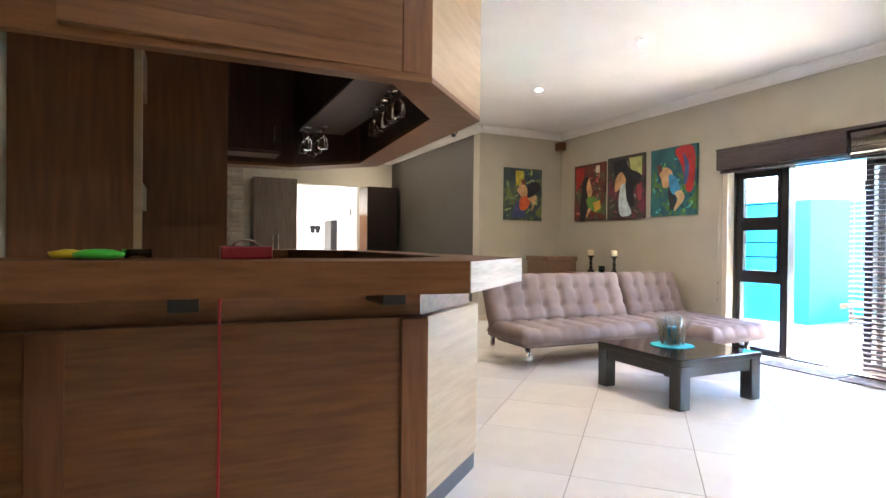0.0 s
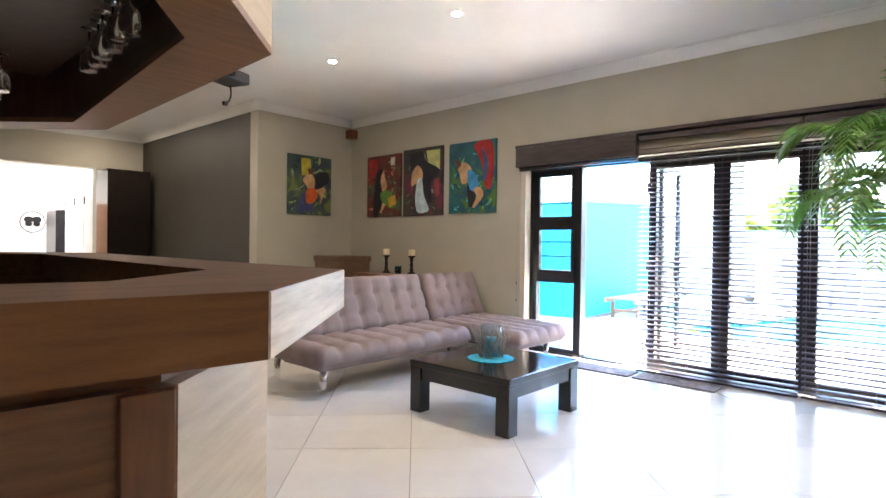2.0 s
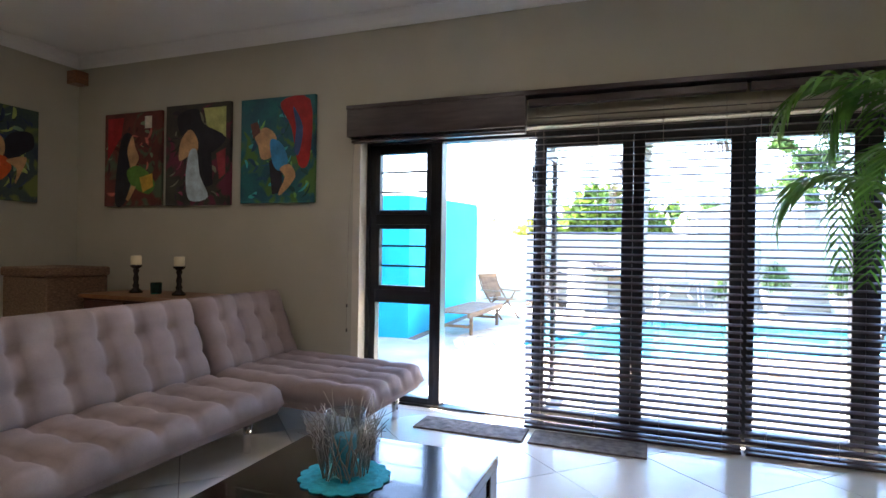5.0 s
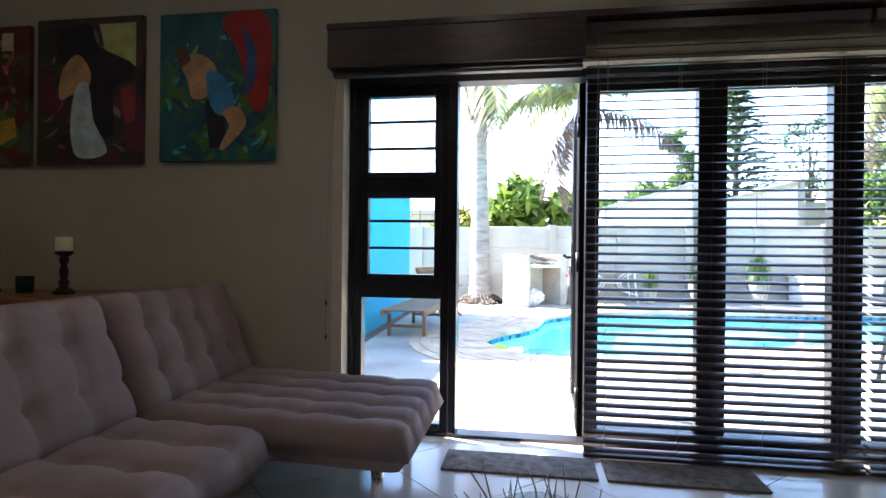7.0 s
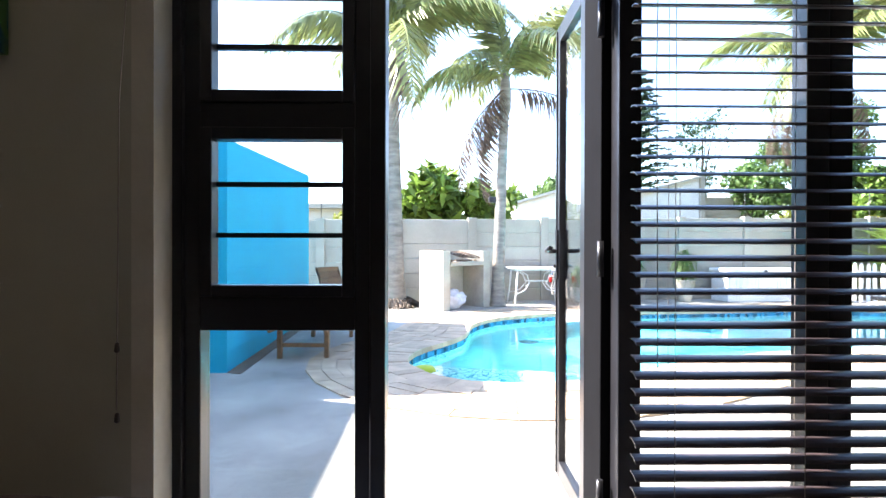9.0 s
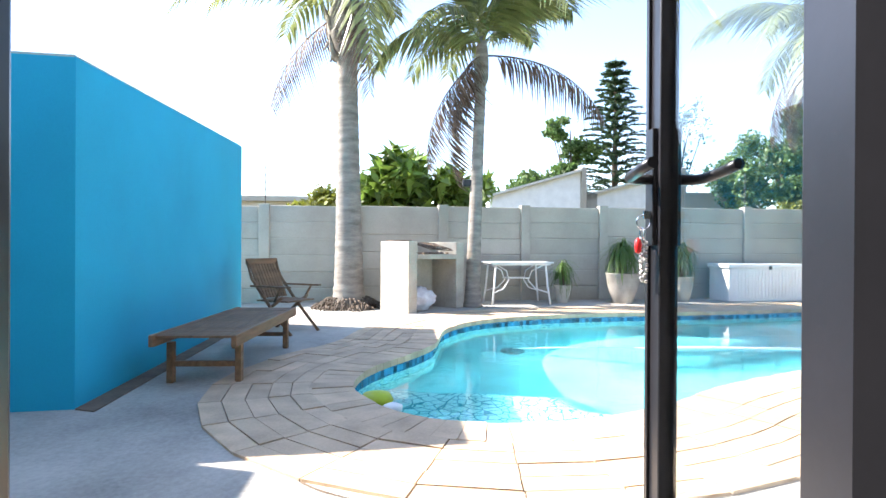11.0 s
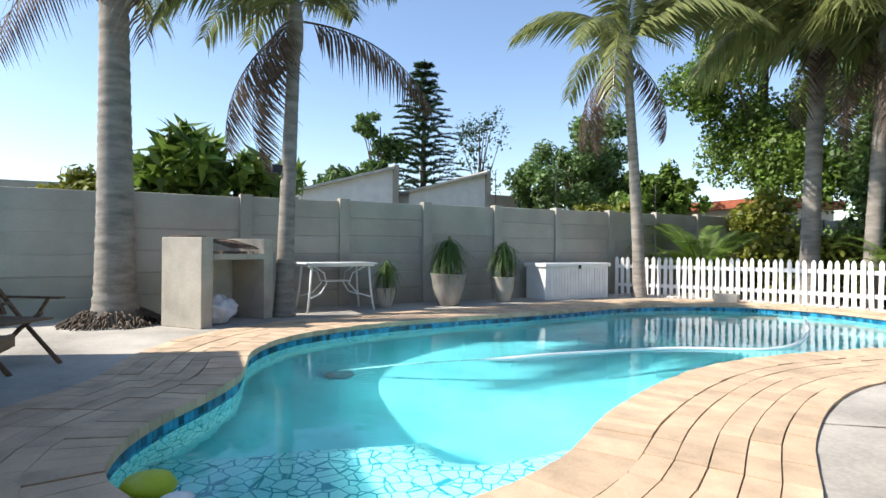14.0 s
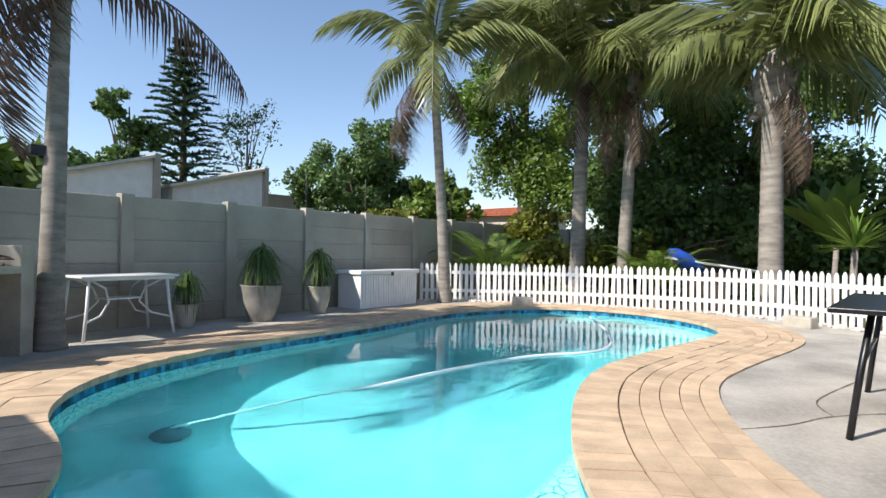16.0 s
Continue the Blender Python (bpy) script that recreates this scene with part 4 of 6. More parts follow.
fence = tagged(new("boundary_wall"), "grey precast concrete panel wall with posts", "wall", "", "structure")
ang = math.degrees(math.atan2(FD.y, FD.x)) - 90
posts_s = [7.55 - 1.515 * k for k in range(19)]
for k, s in enumerate(posts_s):
    p = fpt(s)
    top = 1.70 - 0.012 * s
    o = part("post", bx(-0.075, -0.085, -0.2, 0.075, 0.085, top + 0.02, 0.008), PRECAST, fence)
    o.matrix_basis = pose(p.x, p.y, 0, 0, 0, ang)
    if k + 1 < len(posts_s):
        q = fpt(s - 0.7575)
        rows = 6 if k not in (2, 5, 8) else 2
        cuts = [-0.05 + (top + 0.05) * j / 6 for j in range(7)] if rows == 6 else [-0.05, 0.25, 0.55, 0.85, 1.15, top]
        o = part("infill", bx(-0.012, -0.72, -0.1, 0.012, 0.72, top - 0.02), PRECAST, fence)
        o.matrix_basis = pose(q.x, q.y, 0, 0, 0, ang)
        for a, b in zip(cuts, cuts[1:]):
            o = part("panel", bx(-0.022, -0.70, a + 0.004, 0.022, 0.70, b - 0.004, 0.014), PRECAST, fence)
            o.matrix_basis = pose(q.x + random.uniform(-0.006, 0.006), q.y, 0, 0, 0, ang)

# turquoise outbuilding
out = thing("outbuilding", "flat turquoise plastered outbuilding beside the yard", "building")
BLU = [(9.12, 5.56), (12.85, 5.69), (12.6, 9.3), (8.7, 9.1)]
def slope(o):
    for v in o.data.vertices:
        if v.co.z > 1:
            v.co.z += 0.215 * ((v.co.x - 9.1) / 5.1 - 1)
    return o


slope(part("wall", prism(bmesh.new(), BLU, -0.2, 2.23), BLUE_WALL, out))
slope(part("roof", prism(bmesh.new(), [(9.14, 5.58), (12.83, 5.71), (12.58, 9.28), (8.72, 9.08)], 2.23, 2.25), CONCRETE, out))
part("plinth_strip", prism(bmesh.new(), [(9.06, 5.42), (12.85, 5.56), (12.85, 5.68), (9.11, 5.552)], -0.15, -0.004), JOINT, out, "dark strip along the wall base")
# unseen wall, added to cast the shade on the paving by the house
struct("side_wall", bx(XO, 6.7, -0.2, 8.95, 6.85, 2.2), BLUE_WALL, "unseen turquoise wall, added to shade the paving by the house", "wall")

# ---- picket fence ----
pk = thing("picket_fence", "white painted wooden picket fence behind the pool", "fence")
PK = catmull([(15.95, -4.35), (14.9, -5.1), (13.4, -5.85), (11.7, -6.25), (10.0, -6.25), (8.6, -5.45), (7.2, -4.3)], 16, False)
bm = bmesh.new()
prof = [(-0.034, -0.05), (0.034, -0.05), (0.034, 0.72), (0.022, 0.76), (0, 0.785), (-0.022, 0.76), (-0.034, 0.72)]
f0 = [bm.verts.new((x, -0.009, z)) for x, z in prof]
f1 = [bm.verts.new((x, 0.009, z)) for x, z in prof]
bm.faces.new(f0), bm.faces.new(f1[::-1])
for i in range(7):
    bm.faces.new((f0[i], f1[i], f1[(i + 1) % 7], f0[(i + 1) % 7]))
pm = None
acc, last = 0.0, PK[0]
for a, b in zip(PK, PK[1:]):
    seg = b - a
    n0 = 0
    while acc <= seg.length:
        p = a + seg.normalized() * acc
        tn = math.degrees(math.atan2(seg.y, seg.x))
        mm = pose(p.x, p.y, random.uniform(-0.012, 0.012), random.uniform(-1, 1), random.uniform(-1.2, 1.2), tn)
        if pm is None:
            o = part("picket", bm, WHITE_PLASTIC, pk)
            pm = o.data
            o.matrix_basis = mm
        else:
            shared("picket", pm, mm, pk)
        acc += 0.118
    acc -= seg.length
for zz in (0.17, 0.55):
    b2 = bmesh.new()
    off = 0.021
    pts = [Vector((p.x, p.y)) for p in PK]
    for a, b in zip(pts, pts[1:]):
        d = (b - a).normalized()
        nn = Vector((d.y, -d.x)) * -off
        prism(b2, [tuple(a + nn * 0.55), tuple(b + nn * 0.55), tuple(b + nn * 2), tuple(a + nn * 2)], zz, zz + 0.07)
    part("rail", b2, WHITE_PLASTIC, pk)

# ---- plants ----
def mesh_of(name, verts, faces, material, smooth=False):
    me = bpy.data.meshes.new(name)
    me.from_pydata([tuple(v) for v in verts], [], faces)
    me.materials.append(material)
    return me


def frond_mesh(length, rise, droop, n, leaf, width, material, seed, hang=0.5):
    """A feather leaf along +x from the origin: a stalk with two rows of leaflets."""
    rn = random.Random(seed)
    V, F = [], []
    spine = []
    for i in range(n + 1):
        f = i / n
        spine.append(Vector((length * (f - 0.28 * droop * f ** 3), 0, length * (rise * f - droop * f ** 2.2))))
    for i, p in enumerate(spine):
        r = 0.018 * (1 - 0.8 * i / n) * length / 2
        V += [p + Vector((0, r, 0)), p + Vector((0, -r, 0)), p + Vector((0, 0, r * 1.2))]
        if i:
            a, b = 3 * (i - 1), 3 * i
            F += [(a, a + 1, b + 1, b), (a + 1, a + 2, b + 2, b + 1), (a + 2, a, b, b + 2)]
    for i in range(max(2, n // 9), n + 1):
        f = i / n
        d = (spine[i] - spine[i - 1]).normalized()
        L = leaf * (0.45 + 0.75 * math.sin(math.pi * min(1, f * 0.9 + 0.08))) * rn.uniform(0.85, 1.1)
        for s in (-1, 1):
            out = (d * 0.55 + Vector((0, s, 0)) * 0.9 + Vector((0, 0, 0.15 - hang * rn.uniform(0.5, 1)))).normalized()
            mid = spine[i] + out * L * 0.5
            tip = spine[i] + out * L + Vector((0, 0, -hang * L * rn.uniform(0.25, 0.6)))
            w = d * width * 0.5
            k = len(V)
            V += [spine[i] - w * 0.4, spine[i] + w * 0.4, mid + w, mid - w, tip]
            F += [(k, k + 1, k + 2, k + 3), (k + 3, k + 2, k + 4)]
    return mesh_of("frond", V, F, material)


FR = [frond_mesh(2.2, 0.42, 0.72, 52, 0.50, 0.058, LEAF_PALM, 1, 0.85), frond_mesh(2.3, 0.25, 0.80, 52, 0.52, 0.058, LEAF_PALM, 2, 1.0), frond_mesh(2.0, 0.75, 0.6, 48, 0.46, 0.058, LEAF_PALM, 3, 0.7)]
FR_DRY = [frond_mesh(2.2, 0.12, 0.45, 46, 0.42, 0.035, LEAF_DRY, 4, 1.3), frond_mesh(1.9, 0.15, 0.95, 44, 0.40, 0.035, LEAF_DRY, 5, 1.2)]


FR_LONG = [frond_mesh(2.2, 0.45, 0.7, 30, 0.72, 0.085, LEAF_PALM, 6, 1.1), frond_mesh(2.3, 0.3, 0.8, 30, 0.76, 0.085, LEAF_PALM, 7, 1.25), frond_mesh(2.0, 0.7, 0.55, 28, 0.68, 0.085, LEAF_PALM, 8, 0.9)]


def palm(label, base, top, r0, r1, n, dry, size, seed, z0=-0.02, long_leaf=False, bulb=False):
    rn = random.Random(seed)
    p = thing("palm_tree", label, "palm tree", (base[0], base[1], z0), 0, "garden palms")
    T = Vector((top[0] - base[0], top[1] - base[1], top[2] - z0))
    bm, pts, rad = bmesh.new(), [], []
    N = int(T.z / 0.045)
    for i in range(N + 1):
        f = i / N
        pts.append((T.x * f ** 1.3, T.y * f ** 1.3, T.z * f))
        rr = r1 + (r0 - r1) * (1 - f) ** 1.6 + 0.28 * r0 * math.exp(-f * T.z / 0.18)
        rad.append(rr * (1 + 0.022 * math.sin(i * 2.1) + 0.02 * rn.uniform(-1, 1)))
    part("trunk", tube(bm, pts, rad, 14), TRUNK, p)
    if bulb:
        part("crown_shaft", tube(bmesh.new(), [tuple(T - Vector((0, 0, h))) for h in (0.75, 0.6, 0.35, 0.1, -0.2, -0.5)], [r1 * 1.05, r1 * 1.35, r1 * 1.9, r1 * 2.0, r1 * 1.5, r1 * 0.6], 12), TRUNK, p, "ragged grey leaf bases")
        for k in range(22):
            a, zz = k * 2.4, T.z - 0.62 + 0.03 * k
            c, q = Vector((math.cos(a), math.sin(a), 0)), Vector((-math.sin(a), math.cos(a), 0)) * r1 * 0.5
            b0 = Vector((T.x, T.y, zz)) + c * r1 * 1.4
            tip = b0 + c * r1 * 0.9 + Vector((0, 0, 0.22 if k % 3 else -0.12))
            part("leaf_base", tube(bmesh.new(), [b0 - Vector((0, 0, 0.1)), b0 + c * r1 * 0.5, tip], [r1 * 0.45, r1 * 0.3, r1 * 0.08], 6), TRUNK, p)
    else:
        part("crown_shaft", tube(bmesh.new(), [tuple(T * 0.9), tuple(T * 0.93), tuple(T), tuple(T + Vector((0, 0, 0.25))), tuple(T + Vector((0, 0, 0.5)))], [r1 * 1.02, r1 * 1.4, r1 * 1.35, r1 * 1.1, r1 * 0.5], 12), TRUNK, p, "smooth leaf sheath")
    for k in range(n):
        a = k * 137.5 + rn.uniform(-15, 15)
        el = rn.uniform(-30, 2) if k < n * 0.5 else rn.uniform(-75, -30)
        m = pose(T.x, T.y, T.z + 0.22 + 0.2 * k / n, 0, el, a) @ Matrix.Scale(size * rn.uniform(0.85, 1.12), 4)
        shared("frond", (FR_LONG if long_leaf else FR)[k % 3], m, p)
    for k, (az, el, sc) in enumerate(dry):
        shared("dry_frond", FR_DRY[0 if el < 65 else 1], pose(T.x, T.y, T.z + 0.1, 0, el, az) @ Matrix.Scale(sc, 4), p)
    return p


palm("tall palm with thick grey ringed trunk in the yard", (14.5, 4.52), (14.75, 4.60, 4.6), 0.232, 0.155, 16, [(60, 20, 1.0), (200, 30, 1.0)], 1.25, 1, bulb=True)
palm("slender palm with drooping brown fronds by the stone grill", (14.58, 2.57), (15.05, 2.38, 4.05), 0.125, 0.088, 13, [(-96, 6, 1.1), (76, 58, 1.05), (62, 40, 1.0), (-80, 70, 0.55), (150, 30, 0.9)], 1.12, 2)
palm("slender palm with pale trunk by the picket fence", (15.3, -4.35), (15.6, -4.25, 4.75), 0.125, 0.088, 13, [(92, 38, 1.1), (70, 50, 1.0), (-120, 45, 0.9)], 1.2, 3)
palm("palm behind the picket fence among dense foliage", (14.0, -7.5), (13.9, -7.6, 5.0), 0.19, 0.14, 20, [(100, 40, 1.0), (160, 50, 1.0)], 1.25, 4, -0.2, True)
palm("palm behind the picket fence among dense foliage", (13.0, -7.7), (12.8, -7.8, 4.7), 0.15, 0.12, 19, [(120, 45, 1.0), (40, 50, 1.0)], 1.2, 5, -0.2, True)
palm("stout palm with pale trunk behind the picket fence", (10.0, -7.0), (10.0, -7.1, 4.2), 0.22, 0.17, 21, [(150, 50, 1.0), (-100, 45, 1.1)], 1.3, 6, -0.2, True, True)
rootb = bmesh.new()
for k in range(260):
    a, rr = random.uniform(0, 6.28), random.uniform(0.28, 0.52)
    h = 0.16 * (0.56 - rr) / 0.28
    p = Vector((14.5 + rr * math.cos(a), 4.52 + rr * math.sin(a), h))
    b2 = a + random.uniform(-1, 1)
    tube(rootb, [p, p + Vector((0.05 * math.cos(b2), 0.05 * math.sin(b2), -0.01)), p + Vector((0.10 * math.cos(b2), 0.10 * math.sin(b2), -h - 0.01))], [0.014, 0.012, 0.006], 5)
solo("root_mound", rootb, BARK, "mound of tangled roots at the palm's foot", "roots", "stuff")


def leaf_cloud(blobs, count, size, seed, stretch=1.6, gap=0.25):
    """Leaves as small bent quads scattered near the shells of the blobs (x, y, z, rx, ry, rz)."""
    rg = np.random.RandomState(seed)
    w = np.array([b[3] * b[4] + b[4] * b[5] + b[3] * b[5] for b in blobs])
    idx = rg.choice(len(blobs), count, p=w / w.sum())
    B = np.array(blobs)[idx]
    d = rg.normal(size=(count, 3))
    d /= np.linalg.norm(d, axis=1)[:, None]
    rad = 1 - np.abs(rg.normal(0, gap, count))
    c = B[:, :3] + d * B[:, 3:] * np.clip(rad, 0.1, 1.12)[:, None]
    u = rg.normal(size=(count, 3))
    u /= np.linalg.norm(u, axis=1)[:, None]
    n = d + rg.normal(0, 0.5, (count, 3)) + np.array([0, 0, 0.4])
    v = np.cross(n, u)
    v /= np.linalg.norm(v, axis=1)[:, None]
    s = size * rg.uniform(0.6, 1.3, count)[:, None]
    a, b = u * s * stretch * 0.5, v * s * 0.5
    V = np.stack([c - a, c + b, c + a, c - b], axis=1).reshape(-1, 3)
    F = [(4 * i, 4 * i + 1, 4 * i + 2, 4 * i + 3) for i in range(count)]
    return V, F


def tree(label, base, blobs, material, count, size, seed, trunk_r=0.18, name="tree", gap=0.25, z0=-0.2, stretch=1.6):
    t = thing(name, label, name.replace("_", " "), (base[0], base[1], z0))
    rn = random.Random(seed)
    sub = []
    for b in blobs:
        for k in range(16):
            d = Vector((rn.gauss(0, 1), rn.gauss(0, 1), rn.gauss(0, 0.8))).normalized()
            f = rn.uniform(0.25, 0.95)
            r = rn.uniform(0.20, 0.46)
            sub.append((b[0] + d.x * b[3] * f, b[1] + d.y * b[4] * f, b[2] + d.z * b[5] * f, b[3] * r, b[4] * r, b[5] * r))
    V, F = leaf_cloud(sub, int(count * 2.6), size * 0.75, seed, stretch, gap + 0.28)
    o = new("crown", mesh_of("crown", V, F, material))
    o.parent = t
    o["kind"] = "stuff"
    top = max(b[2] for b in blobs)
    bm = bmesh.new()
    tube(bm, [(0, 0, 0), (0.05, 0.03, top * 0.3), (rn.uniform(-0.2, 0.2), rn.uniform(-0.2, 0.2), top * 0.65), (0, 0, top)], [trunk_r * 1.3, trunk_r, trunk_r * 0.6, trunk_r * 0.2], 8)
    part("trunk", bm, BARK, t)
    for b in sub[::5]:
        p0 = Vector((0.03, 0.02, top * rn.uniform(0.25, 0.6)))
        p1 = Vector(b[:3])
        part("limb", tube(bmesh.new(), [p0, p0.lerp(p1, 0.5) + Vector((0, 0, 0.15)), p1], [trunk_r * 0.4, trunk_r * 0.25, trunk_r * 0.08], 6), BARK, t)
    return t


tree("broad-leaved green shrub tree behind the boundary wall", (18.6, 3.45), [(0, 0, 2.3, 1.1, 1.25, 1.15), (0, -1.1, 2.1, 0.9, 0.9, 0.8), (0.2, 1.0, 1.9, 0.9, 0.8, 0.8)], LEAF_A, 1300, 0.27, 11, 0.1, stretch=3.2, gap=0.4)
tree("pale yellow-green shrub behind the boundary wall", (19.2, 5.7), [(0, 0, 1.9, 1.0, 1.1, 0.7)], LEAF_Y, 1300, 0.13, 12, 0.06, "shrub")
tree("low dark tree beyond the neighbouring roofs", (31, -2.0), [(0, 0, 3.7, 1.3, 1.6, 1.2), (0, -1.6, 4.0, 1.4, 1.2, 1.2), (0, 1.5, 3.0, 1.1, 1.2, 0.9)], LEAF_B, 4200, 0.20, 13, 0.16)
tree("tall sparse tree with clumped leaves beyond the roofs", (31, -4.0), [(0, 0.7, 6.6, 0.9, 0.8, 0.7), (0, -0.5, 5.6, 0.8, 0.9, 0.7), (0, 0.2, 4.8, 0.7, 0.7, 0.5)], LEAF_B, 1100, 0.20, 31, 0.12)
tree("large dense green tree beyond the wall", (25.5, -11.1), [(0, 0, 4.9, 2.1, 2.1, 2.2), (-0.5, 1.8, 3.5, 1.7, 1.7, 1.7), (0.3, -2.2, 3.8, 1.9, 1.9, 1.9)], LEAF_B, 12000, 0.145, 14, 0.25)
tree("bright green shrub beyond the boundary wall", (21.0, -9.6), [(0, 0, 2.6, 1.0, 1.1, 1.1), (0, -1.6, 2.9, 1.1, 1.3, 1.4)], LEAF_A, 3600, 0.16, 15, 0.1)
tree("yellow flowering shrub beyond the boundary wall", (19.2, -6.4), [(0, 0, 1.8, 0.7, 1.2, 0.55), (0, -1.3, 1.9, 0.6, 0.8, 0.55)], LEAF_Y, 1800, 0.11, 16, 0.06, "shrub")
tree("bare-branched pale tree beyond the pine", (35, -11.2), [(0, 0, 8.2, 1.9, 2.1, 1.5), (0, 1.0, 6.6, 1.4, 1.4, 1.2), (0, -0.6, 5.0, 1.6, 1.8, 1.6)], LEAF_C, 900, 0.13, 17, 0.12, gap=0.5)
tree("tall leafy tree over the back of the garden", (18.6, -12.6), [(0, 0, 5.0, 2.2, 2.2, 2.6), (-1.5, 0.4, 3.4, 1.6, 1.6, 1.8), (0.8, 1.4, 6.6, 1.8, 1.8, 1.8), (-0.5, 0, 8.2, 2.0, 2.0, 1.6)], LEAF_A, 17000, 0.115, 18, 0.25)
tree("dense dark tree behind the palms", (15.0, -12.2), [(0, 0, 3.2, 2.6, 1.6, 3.0), (1.0, 0, 6.5, 2.4, 2.0, 2.4), (-2.0, 0.3, 5.5, 2.2, 1.7, 2.2)], LEAF_B, 15000, 0.13, 19, 0.3)
tree("dense dark tree behind the palms", (11.2, -12.4), [(0, 0, 2.8, 2.5, 1.5, 2.8), (-1.2, 0, 5.6, 2.2, 1.6, 2.0), (1.5, 0.4, 4.6, 1.6, 1.4, 1.6)], LEAF_B, 13000, 0.13, 20, 0.3)
tree("dark shrubbery at the back of the garden", (8.0, -11.6), [(0, 0, 1.6, 2.4, 1.2, 1.7), (-2.4, 0.6, 2.0, 1.8, 1.2, 2.0)], LEAF_B, 6000, 0.16, 21, 0.15, "shrub")
tree("low green bushes behind the picket fence", (16.0, -9.2), [(0, 0, 1.3, 1.6, 1.0, 1.3), (-2.2, -0.6, 1.0, 1.4, 0.8, 1.0)], LEAF_Y, 5000, 0.12, 22, 0.08, "shrub")

tree("dense dark shrubbery under the palms", (13.4, -10.6), [(0, 0, 1.9, 2.4, 0.9, 2.0), (-2.6, 0, 1.7, 1.8, 0.8, 1.8)], LEAF_B, 6000, 0.15, 24, 0.12, "shrub")

pine = thing("norfolk_pine", "tall dark tiered pine tree beyond the neighbouring roofs", "pine tree", (31.8, -6.45, -0.2))
part("trunk", tube(bmesh.new(), [(0, 0, 0), (0.02, 0, 5), (0, 0, 10.3)], [0.22, 0.14, 0.02], 8), BARK, pine)
rn = random.Random(8)
for lv in range(19):
    z = 2.2 + lv * 0.43
    R = (2.9 * (1 - lv / 19.5) ** 0.85 + 0.12) * rn.uniform(0.82, 1.12)
    for k in range(7):
        a = k * 51.4 + lv * 23 + rn.uniform(-8, 8)
        L = R * rn.uniform(0.85, 1.1)
        V, F = [], []
        for j in range(26):
            f = 0.12 + 0.88 * j / 25
            c = Vector((L * f, 0, 0.10 * L * math.sin(f * 2.4) - 0.03 * L))
            for s in range(5):
                q = 0.22 * (1.15 - f * 0.6)
                tip = c + Vector((rn.uniform(0, 0.2), rn.uniform(-1, 1) * q * 1.3, rn.uniform(-0.55, 0.8) * q))
                w = Vector((rn.uniform(-0.05, 0.05), 0.05, 0.03))
                i0 = len(V)
                V += [c - w, c + w, tip]
                F.append((i0, i0 + 1, i0 + 2))
        o = new("branch", mesh_of("branch", V, F, LEAF_C))
        o.parent = pine
        o.matrix_basis = pose(0, 0, z, 0, 0, a)

# cycads, yucca and banana-like leaves behind the picket fence
CY = frond_mesh(1.15, 0.9, 0.55, 34, 0.20, 0.022, LEAF_A, 31, 0.15)


def rosette(name, label, cat, at, mesh, n, lo, hi, size, seed, stem=0.0):
    rn = random.Random(seed)
    p = thing(name, label, cat, at)
    if stem:
        part("stem", tube(bmesh.new(), [(0, 0, -0.02), (0.03, 0.0, stem * 0.6), (0, 0, stem)], [0.07, 0.05, 0.045], 8), TRUNK, p)
    for k in range(n):
        shared("leaf", mesh, pose(0, 0, stem, 0, rn.uniform(lo, hi), k * 137.5) @ Matrix.Scale(size * rn.uniform(0.8, 1.15), 4), p)
    return p


rosette("cycad", "green cycad with arching fronds behind the fence", "cycad", (15.4, -6.2, -0.2), CY, 30, -30, 12, 1.45, 1, 0.5)
rosette("cycad", "green cycad with arching fronds behind the fence", "cycad", (12.2, -7.6, -0.2), CY, 24, -30, 12, 1.2, 2, 0.5)


def blade_mesh(length, width, droop, material, fold=0.3, n=8):
    V, F = [], []
    for i in range(n + 1):
        f = i / n
        w = width * math.sin(math.pi * (0.12 + 0.86 * f)) ** 0.8 * 0.5
        p = Vector((length * f * (1 - 0.2 * droop * f), 0, length * (0.15 * f - droop * f * f)))
        V += [p + Vector((0, -w, w * fold)), p, p + Vector((0, w, w * fold))]
        if i:
            a, b = 3 * i - 3, 3 * i
            F += [(a, a + 1, b + 1, b), (a + 1, a + 2, b + 2, b + 1)]
    return mesh_of("leaf", V, F, material)


rosette("yucca", "yucca with a spiky green head on a bare stem", "yucca", (8.75, -6.4, -0.2), blade_mesh(0.62, 0.05, 0.12, LEAF_A), 60, -80, 12, 1.0, 3, 1.35)
rosette("strelitzia", "large-leaved strelitzia behind the fence", "strelitzia", (9.2, -8.7, -0.2), blade_mesh(1.5, 0.38, 0.22, LEAF_A), 20, -80, -30, 1.0, 4, 1.4)

